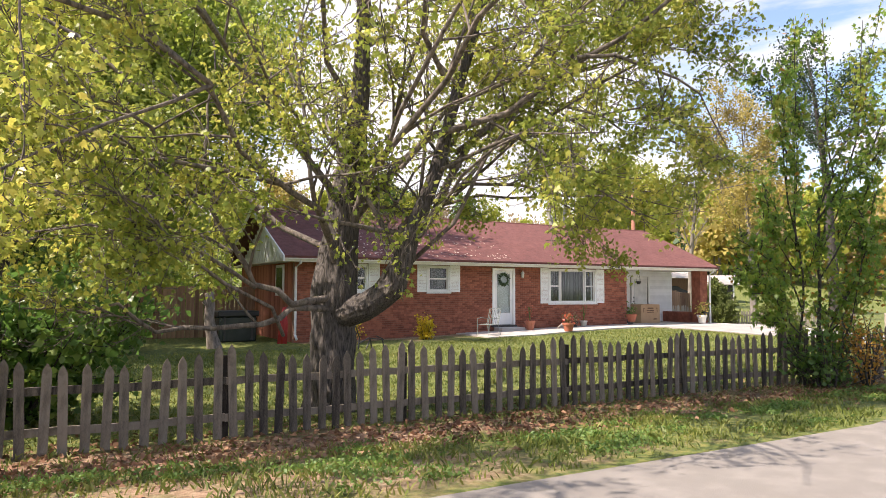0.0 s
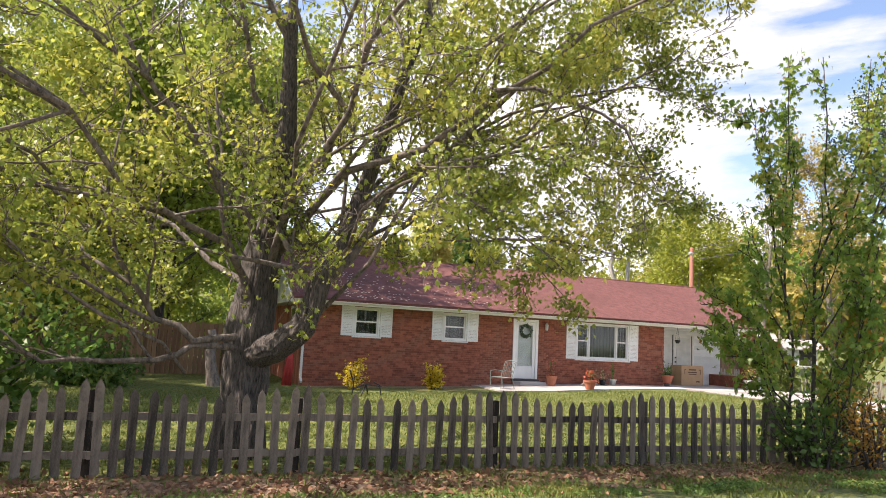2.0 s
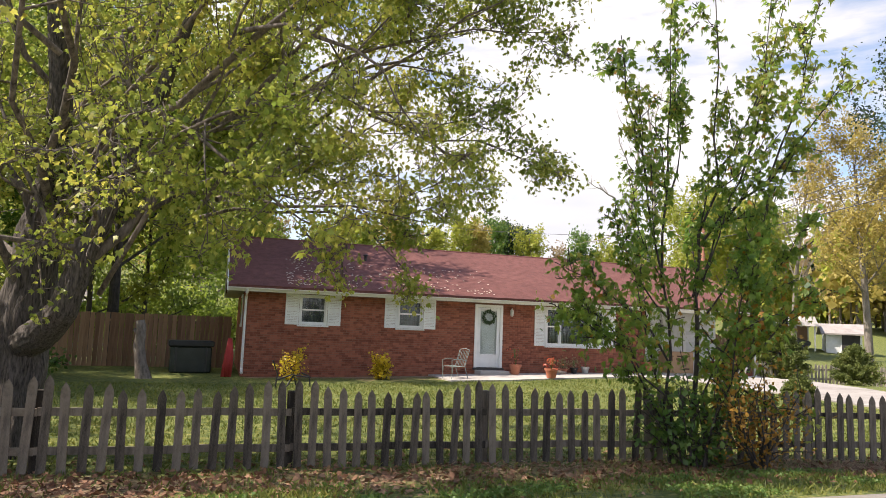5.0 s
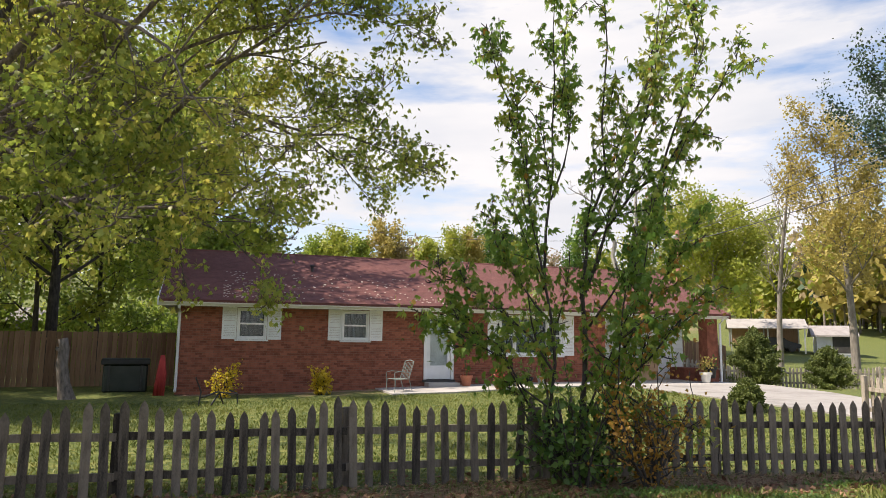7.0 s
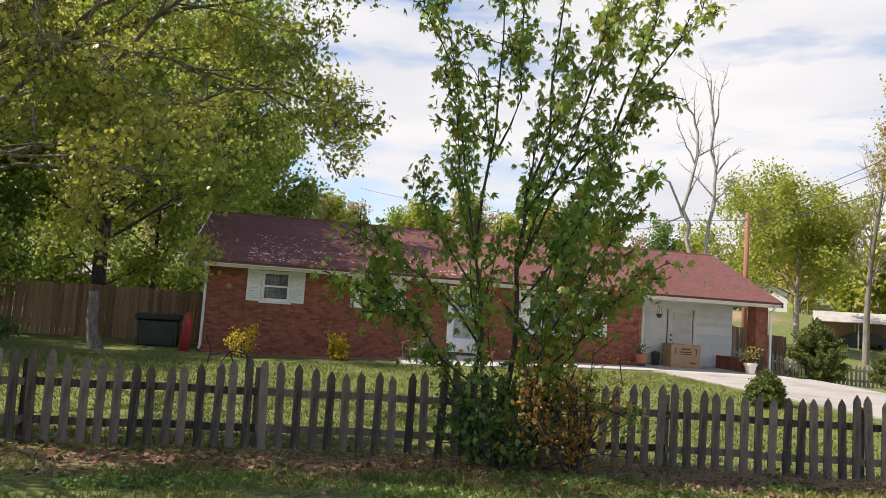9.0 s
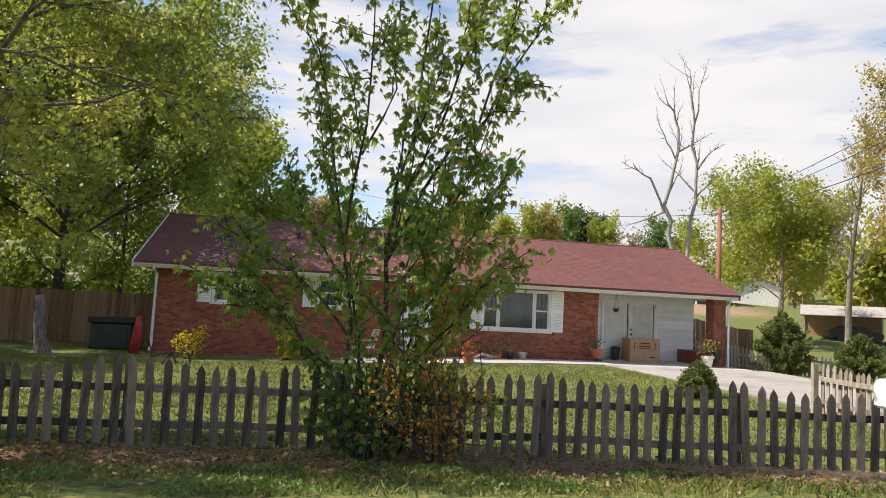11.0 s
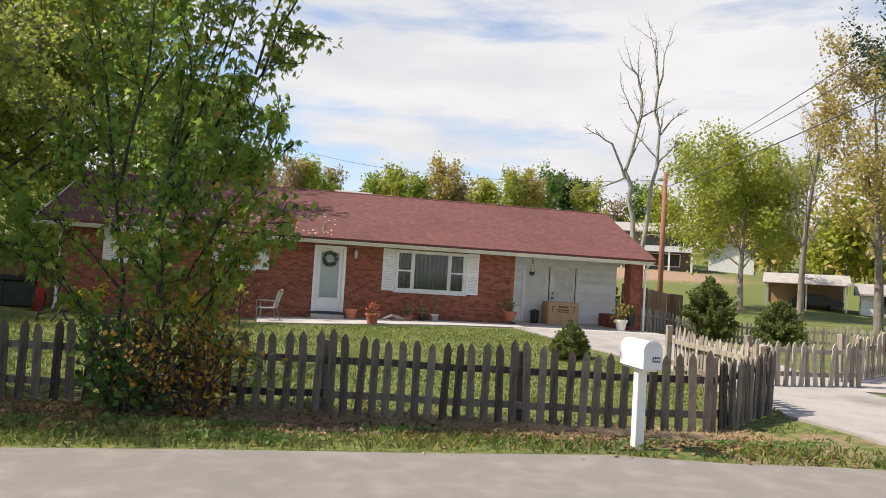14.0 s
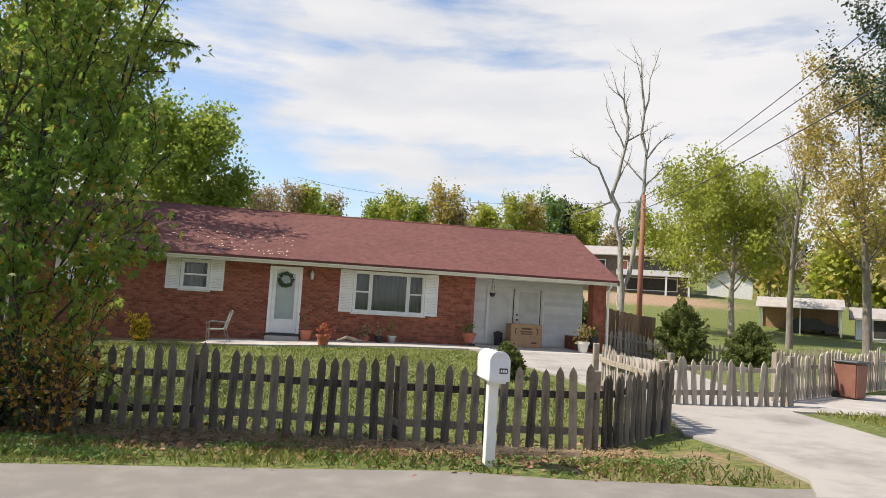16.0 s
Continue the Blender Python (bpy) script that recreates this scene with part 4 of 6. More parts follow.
# the big old maple inside the fence
def old_maple():
    rng = np.random.default_rng(11)
    e = local_tree("maple_tree", 4.17, 9.85, "old spreading maple with rough dark bark and young yellow-green leaves")
    P = lambda *rows: [np.array(r, float) for r in rows]
    paths = []
    trunk = P((-0.02, 0, -0.2), (-0.02, 0, 0.15), (-0.01, 0, 0.7), (0.0, 0, 1.2), (0.01, -0.02, 1.7), (0.06, -0.02, 2.2), (0.1, -0.04, 2.7), (0.22, -0.14, 3.5), (0.24, -0.4, 4.6), (0.12, -0.8, 5.9), (0.1, -0.9, 7.6), (0.2, -0.9, 9.6))
    rad = [0.46, 0.36, 0.31, 0.30, 0.32, 0.28, 0.24, 0.19, 0.12, 0.085, 0.05, 0.015]
    paths.append((trunk, rad, 3))
    limbs = [
        (P((0.02, -0.1, 1.35), (0.32, -0.5, 1.48), (0.60, -0.85, 1.78), (0.84, -0.95, 2.6), (1.15, -1.0, 3.4), (1.5, -1.0, 4.6), (1.9, -1.1, 6.0), (2.3, -1.2, 7.8)), 0.2),
        (P((0.75, -0.9, 2.3), (1.45, -0.87, 3.16), (2.0, -0.85, 3.97), (2.9, -0.6, 4.8), (4.2, -0.3, 5.4), (5.6, -0.1, 5.9)), 0.12),
        (P((-0.15, -0.2, 1.45), (-0.7, -0.4, 1.42), (-1.3, -0.45, 1.24), (-1.8, -0.47, 1.2), (-2.4, -0.5, 1.3), (-2.9, -0.5, 1.55), (-3.5, -0.5, 1.4), (-3.9, -0.5, 1.5)), 0.085),
        (P((-0.15, -0.2, 1.6), (-0.85, -0.45, 1.62), (-1.25, -0.47, 1.75), (-1.55, -0.47, 2.2), (-1.8, -0.47, 2.77), (-1.9, -0.47, 3.45), (-1.93, -0.5, 4.1), (-1.75, -0.5, 4.9)), 0.09),
        (P((-0.05, -0.2, 2.1), (-0.3, -0.4, 2.7), (-0.55, -0.5, 3.4), (-0.65, -0.6, 4.4), (-0.5, -0.7, 6.0)), 0.09),
        (P((0.3, -0.5, 1.5), (0.75, -0.75, 2.4), (1.0, -0.8, 3.2), (1.0, -0.9, 4.6), (1.1, -1.0, 6.4)), 0.085),
        (P((0.2, -0.1, 3.2), (0.6, -0.2, 2.95), (0.95, -0.3, 3.1), (1.5, -0.3, 3.9), (2.0, -0.4, 5.0)), 0.07),
        (P((-1.25, -0.47, 1.75), (-2.2, -0.9, 2.2), (-3.2, -1.2, 2.4), (-4.3, -1.4, 2.2)), 0.05),
        (P((-1.55, -0.47, 2.2), (-2.4, 0.2, 2.9), (-3.4, 0.8, 3.2), (-4.6, 1.2, 3.0)), 0.05),
        (P((-1.8, -0.47, 2.8), (-2.6, -1.4, 3.4), (-3.4, -2.2, 3.6), (-4.4, -2.8, 3.3)), 0.05),
        (P((-0.55, -0.5, 3.4), (-1.2, -1.4, 4.2), (-2.0, -2.4, 4.6), (-3.0, -3.2, 4.6)), 0.05),
        (P((0.84, -0.95, 2.6), (1.0, -2.0, 3.2), (1.3, -3.0, 3.5), (1.8, -3.8, 3.4)), 0.05),
        (P((1.15, -1.0, 3.4), (2.2, -2.2, 4.0), (3.2, -3.0, 4.2), (4.2, -3.4, 3.9)), 0.05),
        (P((2.9, -0.6, 4.8), (4.2, -1.2, 5.4), (5.4, -1.6, 5.8), (6.4, -1.9, 5.9)), 0.05),
        (P((1.9, -1.1, 6.0), (3.6, -1.6, 6.8), (5.2, -2.0, 7.2), (6.4, -2.2, 7.2)), 0.05),
        (P((2.9, -0.6, 4.8), (4.4, -0.9, 4.6), (5.6, -1.1, 4.4), (6.3, -1.2, 4.0)), 0.045),
        (P((0.15, -0.1, 2.4), (0.3, -1.0, 3.4), (0.6, -2.2, 4.4), (0.9, -3.6, 5.2), (1.3, -5.0, 5.7)), 0.11),
        (P((0.3, -0.1, 2.8), (1.2, -1.3, 3.9), (2.4, -2.6, 4.8), (3.2, -3.7, 5.4), (3.8, -4.5, 5.8)), 0.11),
        (P((0.2, 0.1, 2.6), (0.4, 1.2, 3.6), (0.8, 2.6, 4.8), (1.3, 4.2, 5.8), (1.6, 5.6, 6.3)), 0.11),
        (P((0.1, 0, 2.7), (-0.6, 0.1, 3.7), (-1.6, -0.1, 5.0), (-2.8, -0.2, 6.6), (-3.6, -0.4, 8.0)), 0.11),
        (P((0.25, 0, 3.2), (0.8, -0.1, 4.2), (1.3, -0.2, 5.8), (1.7, -0.3, 8.2)), 0.1),
        (P((1.9, 0.1, 3.1), (3.0, -0.2, 3.3), (4.2, -0.3, 3.1), (5.0, -0.4, 2.5)), 0.05),
        (P((1.3, -0.5, 3.0), (2.4, -1.2, 3.3), (3.6, -1.9, 3.2), (4.6, -2.3, 2.8)), 0.055),
        (P((0.0, -0.1, 2.2), (-1.0, -1.2, 3.0), (-2.2, -2.4, 3.8), (-3.6, -3.4, 4.4)), 0.09),
        (P((0.0, 0.1, 2.3), (-1.2, 1.2, 3.2), (-2.6, 2.2, 4.2), (-4.2, 3.0, 5.0)), 0.09),
        (P((0.35, 0.05, 4.4), (-0.4, -0.6, 5.6), (-0.9, -1.4, 7.2), (-1.2, -2.0, 8.6)), 0.08),
        (P((0.45, 0.1, 5.4), (1.4, 0.9, 6.6), (2.6, 1.8, 7.8), (3.4, 2.4, 8.8)), 0.08),
        (P((2.2, 0.1, 3.4), (3.4, 1.2, 4.6), (4.6, 2.2, 5.4), (5.6, 3.0, 5.6)), 0.07),
        (P((3.0, 0.2, 4.1), (4.2, -1.0, 5.0), (5.1, -1.8, 5.8), (5.9, -2.2, 6.4)), 0.06),
        (P((2.4, -2.6, 4.8), (3.2, -3.2, 4.6), (3.8, -3.5, 4.2), (4.2, -3.6, 3.6)), 0.05),
        (P((2.2, -0.7, 5.4), (3.6, -1.2, 6.6), (5.0, -1.5, 7.6), (6.2, -1.6, 8.2)), 0.07),
        (P((4.3, 0.1, 4.9), (5.2, 0.6, 4.8), (5.9, 0.8, 4.5), (6.4, 0.9, 4.1)), 0.045),
        (P((-1.0, -1.2, 3.0), (-2.6, -1.2, 3.2), (-4.2, -1.4, 3.4), (-5.6, -1.6, 3.4)), 0.06),
        (P((-2.0, 0.0, 4.2), (-3.4, 0.6, 5.0), (-4.8, 0.8, 5.8), (-6.0, 0.8, 6.4)), 0.07),
        (P((0.6, -2.2, 4.4), (-0.4, -3.4, 5.0), (-1.6, -4.6, 5.6), (-2.6, -5.4, 6.0)), 0.06),
        (P((-1.6, -0.1, 5.0), (-3.2, -1.6, 5.8), (-4.6, -3.0, 6.4), (-5.8, -4.2, 6.8)), 0.06),
        (P((-2.2, -2.4, 3.8), (-3.6, -3.6, 4.0), (-4.8, -4.6, 3.8), (-5.8, -5.2, 3.4)), 0.05),
        (P((0.9, -0.4, 2.0), (1.6, -1.4, 3.6), (2.4, -2.4, 5.0), (3.0, -3.0, 6.4)), 0.06),
        (P((0.6, -1.0, 3.4), (1.6, -2.4, 4.6), (2.6, -3.2, 5.6), (3.4, -3.8, 6.6)), 0.06),
        (P((0.3, -1.0, 3.4), (0.2, -2.6, 4.8), (0.6, -4.0, 6.0), (0.8, -5.2, 7.0)), 0.06),
        (P((1.9, 0.1, 3.1), (2.8, -1.0, 4.2), (3.8, -1.6, 5.2), (4.6, -1.8, 6.2)), 0.05),
        (P((-1.4, 0.1, 1.9), (-2.6, -0.3, 2.6), (-3.8, -0.6, 3.0), (-5.0, -0.8, 2.8)), 0.05),
        (P((-1.8, 0.1, 2.9), (-3.0, 0.3, 3.8), (-4.2, 0.2, 4.4), (-5.4, 0.0, 4.4)), 0.05),
        (P((-0.8, -0.25, 1.1), (-1.8, -1.2, 1.9), (-2.8, -1.8, 2.5), (-3.8, -2.2, 2.6)), 0.045),
        (P((-2.2, -2.4, 3.8), (-3.2, -2.6, 3.2), (-4.2, -2.8, 2.6), (-5.0, -3.0, 2.2)), 0.04),
        (P((0.4, 1.2, 3.6), (1.8, 2.4, 4.2), (3.4, 3.6, 4.6), (4.8, 4.4, 4.6)), 0.06),
        (P((1.7, -0.6, 3.8), (3.0, -1.6, 5.2), (4.4, -2.4, 6.4), (5.4, -3.0, 7.0)), 0.08),
    ]
    for limb, r in limbs:
        limb = kinked(rng, [p + rng.normal(size=3) * 0.07 * (0 < i) for i, p in enumerate(limb)], 0.07)
        sprout(rng, paths, limb, r * 0.66, 3, spread=0.7, share=0.40, kids=6, lift=0.1, from_=0.25)
    sprout(rng, paths, trunk[8:], rad[8], 2, spread=0.7, share=0.45, kids=8, lift=0.1, from_=0.2)
    paths = [q for q in paths if q[2] == 3 or (min(p[2] for p in q[0]) > 0.95 and min(p[1] - 0.4 * max(0.0, p[0]) for p in q[0]) > -5.2)]
    furrowed_trunk(e, [trunk[:9] + [trunk[9]], limbs[0][0]], [rad[:10], [0.2, 0.2, 0.16, 0.115, 0.095, 0.075, 0.05, 0.02]])
    wood_mesh("branching", [(p, [r * 0.88 for r in q], k) for p, q, k in paths[1:]], M_BARK_LIMB, e, sides=(3, 4, 6, 10))
    c = leaf_places(rng, paths, 5.6, 0.10)
    c = c[(c[:, 2] > 1.5) & (c[:, 1] > -5.0 + 0.4 * np.maximum(c[:, 0], 0))]
    right = c[(c[:, 0] > 1.6) & (c[:, 1] < 2.5)]
    left = c[(c[:, 0] < -1.0) & (c[:, 2] < 5.0)]
    c = np.concatenate([sprays(rng, c, 4, 0.06), sprays(rng, right, 5, 0.1), sprays(rng, left, 2, 0.09)])
    star_part("crown", rng, c, 0.054, M_LEAF_MAPLE, e, "young yellow-green maple leaves in loose sprays")


old_maple()


def young_maple():
    rng = np.random.default_rng(21)
    e = local_tree("young_maple", 12.85, 8.1, "slender many-stemmed young maple with dark green leaves by the fence")
    P = lambda *rows: [np.array(r, float) for r in rows]
    paths = []
    stems = [
        (P((-0.35, 0, -0.1), (-0.42, 0, 1.5), (-0.5, 0, 2.6), (-0.8, 0, 4.0), (-1.05, 0.05, 5.0), (-1.1, 0.1, 6.0)), 0.03),
        (P((-0.5, 0, 2.4), (-0.32, 0.1, 4.0), (-0.3, 0.1, 5.2), (-0.25, 0.1, 6.8)), 0.026),
        (P((0, 0, -0.1), (0.03, 0, 1.4), (0.02, 0, 2.4), (0.12, 0, 3.2), (0.25, -0.1, 4.6), (0.4, -0.1, 6.9)), 0.05),
        (P((0.02, 0, 2.3), (0.5, 0.1, 3.2), (1.0, -0.4, 4.0), (1.45, -0.8, 4.8), (1.9, -1.05, 5.5)), 0.034),
        (P((0.1, 0, 3.0), (0.6, -0.3, 4.0), (1.0, -0.4, 5.2), (1.2, -0.4, 6.9)), 0.028),
        (P((0.3, 0, 0), (0.6, 0.1, 1.2), (0.9, 0.2, 2.2), (1.15, 0.2, 3.1), (1.3, 0.2, 3.8)), 0.022),
        (P((-0.3, 0, 0.3), (-0.8, 0.1, 1.2), (-1.3, 0.1, 1.9), (-1.7, 0.1, 2.2)), 0.02),
        (P((0.1, -0.2, 0.3), (0.3, -0.5, 1.2), (0.2, -0.7, 2.2), (0.4, -0.8, 3.0)), 0.02),
        (P((-0.1, 0.2, 0.3), (-0.2, 0.6, 1.4), (-0.4, 0.8, 2.6), (-0.5, 0.9, 4.0)), 0.024),
        (P((0.25, -0.1, 4.0), (0.7, -0.3, 4.9), (1.0, -0.5, 5.8), (1.2, -0.6, 6.8)), 0.02),
        (P((1.0, -0.4, 4.0), (1.2, -0.6, 4.9), (1.35, -0.8, 5.7), (1.4, -0.9, 6.5)), 0.02),
        (P((-0.35, 0.1, 3.6), (0.0, 0.3, 4.5), (0.1, 0.4, 5.4), (0.05, 0.4, 6.4)), 0.02),
        (P((-0.4, 0, 1.4), (-1.0, 0, 2.0), (-1.6, 0.05, 2.5), (-2.1, 0.1, 2.65)), 0.02),
        (P((-0.4, 0, 0.9), (-1.1, -0.1, 1.5), (-1.7, -0.1, 1.9), (-2.15, -0.1, 2.0)), 0.018),
        (P((-0.42, 0, 2.0), (-0.8, 0.1, 2.5), (-1.05, 0.1, 3.0), (-1.2, 0.1, 3.4)), 0.018),
        (P((0.3, -0.1, 1.2), (0.7, -0.4, 2.0), (1.05, -0.6, 2.7), (1.3, -0.8, 3.4)), 0.02),
        (P((0.3, -0.1, 1.0), (0.8, -0.4, 1.6), (1.2, -0.6, 2.2), (1.5, -0.8, 2.5)), 0.02),
        (P((0.1, 0, 1.9), (0.6, -0.3, 2.8), (1.0, -0.5, 3.6), (1.2, -0.6, 4.4)), 0.02),
        (P((0.0, -0.1, 0.8), (0.2, -0.5, 1.7), (0.5, -0.7, 2.6), (0.6, -0.8, 3.4)), 0.02),
        (P((0.2, 0, 0.6), (0.7, -0.2, 1.3), (1.1, -0.2, 1.9), (1.5, -0.1, 2.2)), 0.018),
    ]
    for limb, r in stems:
        limb = [p + rng.normal(size=3) * 0.04 * (0 < k) for k, p in enumerate(limb)]
        sprout(rng, paths, kinked(rng, limb, 0.04), r * 0.8, 2, spread=0.55, share=0.2, kids=8, lift=0.2, from_=0.2)
    wood_mesh("trunk", paths, M_BARK, e, "thin dark stems")
    c = leaf_places(rng, paths, 11, 0.05, 2)
    low = c[(c[:, 2] < 2.6)]
    c = np.concatenate([sprays(rng, c, 3, 0.06), sprays(rng, low, 1, 0.16)])
    c = c[(c[:, 2] > 0.3) & (rng.random(len(c)) < 0.35 + 0.5 * c[:, 2])]
    gold = rng.random(len(c)) < np.where((c[:, 2] < 2.4) & (c[:, 0] > 0.1), 0.22, 0.03)
    star_part("budding_leaves", rng, c[gold], 0.06, M_LEAF_ORANGE, e, "orange and gold young leaves", droop=0.6, narrow=0.2)
    c = c[~gold]
    star_part("crown", rng, c, 0.082, M_LEAF_YOUNG, e, "dark green lobed leaves", droop=0.6, lobes=(-1.2, -0.6, 0.0, 0.6, 1.2), narrow=0.17)


young_maple()


def plain_tree(name, x, y, height, width, leaf, label, leaves=5000, seed=1, size=0.3, bark=None, trunk_share=0.3, trunk_r=None, scatter=0.3, kids=6, limbs=9, levels=1, bare=False, narrow=0.5, group="", conical=False):
    """A tree with a tapered trunk, limbs and a crown of loose leaves."""
    rng = np.random.default_rng(seed)
    e = local_tree(name, x, y, label, "tree", group)
    paths = []
    r0 = trunk_r or height * 0.018
    trunk = limb_path(rng, (0, 0, -0.3), (0, 0, 1), height * 0.94, 0.12, 0.2, 9)
    paths.append((trunk, [r0 * (1.15 - i / 9.5) for i in range(10)], 3))
    for k in range(limbs):
        u = trunk_share + (0.93 - trunk_share) * (k + 0.5) / limbs
        i = min(8, int(u * 9))
        p = trunk[i] + (trunk[i + 1] - trunk[i]) * (u * 9 - i)
        a = k * 2.4 + rng.random() * 0.9
        reach = width * 0.5 * (1.0 - 0.9 * max(0, (u - trunk_share) / (1 - trunk_share)) if conical else (1 - 0.75 * ((u - 0.5) * 1.4) ** 2)) * (0.8 + 0.4 * rng.random())
        limb = limb_path(rng, p, (math.cos(a), math.sin(a), narrow + 0.5 * u), reach * 1.15, 0.22, 0.35, 6)
        sprout(rng, paths, limb, r0 * 0.42 * (1.1 - u), levels, spread=0.6, share=0.5, kids=kids, lift=0.25, from_=0.2)
    wood_mesh("trunk", paths, bark or M_BARK_PALE, e)
    if not bare:
        keep = 3 if levels == 0 else 1
        c = leaf_places(rng, [p for p in paths if p[2] < 3], 70, scatter, keep)
        if len(c) > leaves:
            c = c[rng.permutation(len(c))[:leaves]]
        quads_part("crown", kite_leaves(rng, c, size), leaf, e)
    return e


# ---- trees and shrubs round the house ----
plain_tree("maple_tree", 5.0, 60, 15.5, 12.5, M_LEAF_GREEN, "tall full green tree behind the house", 24000, 31, 0.34, trunk_share=0.2, limbs=14, kids=8, levels=2, scatter=0.5)
WOODS = [(-3.5, 17, 10, 6.5, M_LEAF_MAPLE), (-0.5, 20, 9, 6, M_LEAF_MAPLE), (-10, 22, 14, 9, M_LEAF_MAPLE), (1.5, 31, 12, 8, M_LEAF_SPRING),
         (-5, 33, 14, 9, M_LEAF_MAPLE), (-13, 36, 15, 10, M_LEAF_SPRING), (-22, 26, 16, 11, M_LEAF_MAPLE), (-2.5, 45, 15, 10, M_LEAF_SPRING), (-20, 50, 17, 12, M_LEAF_MAPLE), (-1.0, 25.0, 8, 5, M_LEAF_DARK), (3.4, 33.0, 10.0, 8, M_LEAF_GREEN)]
plain_tree("shade_tree", 3.0, 26.5, 11.2, 13, M_LEAF_GREEN, "broad dense green tree standing behind the board fence", 70000, 131, 0.17, trunk_share=0.34, limbs=26, kids=9, levels=2, scatter=0.3, trunk_r=0.2, bark=M_BARK)
for i, (x, y, h, w, leaf) in enumerate(WOODS):
    plain_tree("woodland_tree", x, y, h, w, leaf, "slim yellow-green woodland tree behind the fence", 22000 if y < 24 else 8000, 100 + i, 0.13 if y < 24 else 0.2, trunk_share=0.14, limbs=14, kids=7, levels=2, scatter=0.22, trunk_r=0.11, bark=M_BARK, group="woodland trees")


def bush(name, x, y, height, width, leaf, label, leaves, size, seed, stems=9, group="", scatter=0.12, upright=0.9, category="bush"):
    """A many-stemmed shrub with loose leaves."""
    rng = np.random.default_rng(seed)
    e = local_tree(name, x, y, label, category, group)
    paths = []
    for k in range(stems):
        a = k * 2.4 + rng.random()
        u = rng.random()
        limb = limb_path(rng, (0.05 * math.cos(a), 0.05 * math.sin(a), -0.05), (u * math.cos(a) * width / height, u * math.sin(a) * width / height, upright), height * (0.65 + 0.35 * rng.random()), 0.3, 0.2, 5)
        sprout(rng, paths, limb, 0.012 + 0.006 * height, 1, spread=0.7, share=0.45, kids=6, lift=0.2, from_=0.15)
    wood_mesh("stem", paths, M_BARK, e)
    c = leaf_places(rng, paths, 60, scatter, 2)
    if len(c) > leaves:
        c = c[rng.permutation(len(c))[:leaves]]
    c = c[c[:, 2] > 0.02]
    quads_part("foliage", kite_leaves(rng, c, size, 0.1), leaf, e, kind="stuff")
    return e


def juniper(x, y, height, width, seed, label):
    """A dense evergreen: short sprays of foliage over an uneven rounded cone."""
    rng = np.random.default_rng(seed)
    e = local_tree("juniper", x, y, label, "bush", "junipers")
    part("trunk", tube(bmesh.new(), [(0, 0, -0.1), (0, 0, height * 0.8)], [0.09, 0.02], 7), M_BARK, e)
    tips, n = [], 210
    for k in range(n):
        u, a = rng.random() ** 0.9, rng.random() * 6.283
        reach = width / 2 * (1 - u ** 2.4) ** 0.75 * (0.72 + 0.4 * rng.random())
        foot = np.array([0.12 * reach * math.cos(a), 0.12 * reach * math.sin(a), u * height * 0.72])
        tip = np.array([reach * math.cos(a), reach * math.sin(a), u * height * 0.82 + height * (0.04 + 0.14 * rng.random())])
        f = rng.random((130, 1)) ** 0.7
        tips.append(foot + (tip - foot) * f + rng.normal(size=(130, 3)) * (0.015 + 0.03 * height * (1.1 - f)))
    c = np.concatenate(tips)
    c = c[c[:, 2] > 0.02]
    quads_part("foliage", kite_leaves(rng, c, 0.03 + 0.018 * height, -0.5), M_LEAF_JUNIPER, e, "dense dark green sprays")


M_LEAF_JUNIPER = leaf_material("juniper_spray", (0.07, 0.10, 0.022), (0.14, 0.175, 0.04), (0.26, 0.28, 0.07), 0.6, 0.4)
juniper(31.0, 25.4, 2.7, 2.5, 5, "large rounded juniper bush on the side lawn")
juniper(32.2, 22.6, 1.9, 2.0, 6, "smaller rounded juniper bush on the side lawn")
juniper(27.9, 29.5, 2.6, 2.2, 7, "dark juniper bush behind the carport")
juniper(20.35, 13.75, 0.8, 0.8, 8, "small clipped evergreen bush beside the driveway")
bush("dark_shrub", 0.3, 10.6, 2.3, 2.6, M_LEAF_DARK, "dense dark green shrub behind the picket fence", 9000, 0.12, 41, 16, "dark shrubs")
bush("dark_shrub", -1.7, 10.0, 2.4, 2.6, M_LEAF_DARK, "dense dark green shrub behind the picket fence", 9000, 0.12, 42, 16, "dark shrubs")
bush("dark_shrub", -3.3, 8.75, 3.6, 3.8, M_LEAF_DARK, "tall dark green shrub overhanging the picket fence", 15000, 0.12, 49, 22, "dark shrubs")
bush("dark_shrub", 1.4, 20.5, 1.5, 3.2, M_LEAF_DARK, "low dark green shrub before the board fence", 7000, 0.12, 43, 16, "dark shrubs")
bush("dark_shrub", -2.2, 21.5, 1.8, 3.4, M_LEAF_DARK, "low dark green shrub before the board fence", 7000, 0.12, 44, 16, "dark shrubs")
bush("yellow_shrub", 8.6, 20.6, 1.1, 0.5, M_LEAF_YELLOW, "thin yellow flowering shrub at the brick wall", 620, 0.08, 45, 6, "yellow shrubs", 0.05, 1.5)
bush("yellow_shrub", 11.32, 20.75, 0.85, 0.4, M_LEAF_YELLOW, "compact yellow flowering shrub at the brick wall", 1100, 0.09, 46, 9, "yellow shrubs", 0.05, 1.4)
bush("orange_shrub", 13.5, 7.55, 1.5, 1.0, M_LEAF_ORANGE, "orange-budded shrub at the foot of the young maple", 1300, 0.055, 47, 10, "", 0.07)
bush("undergrowth", 12.7, 7.75, 1.3, 1.4, M_LEAF_DARK, "dark green undergrowth at the foot of the young maple", 900, 0.09, 48, 10, "", 0.1)


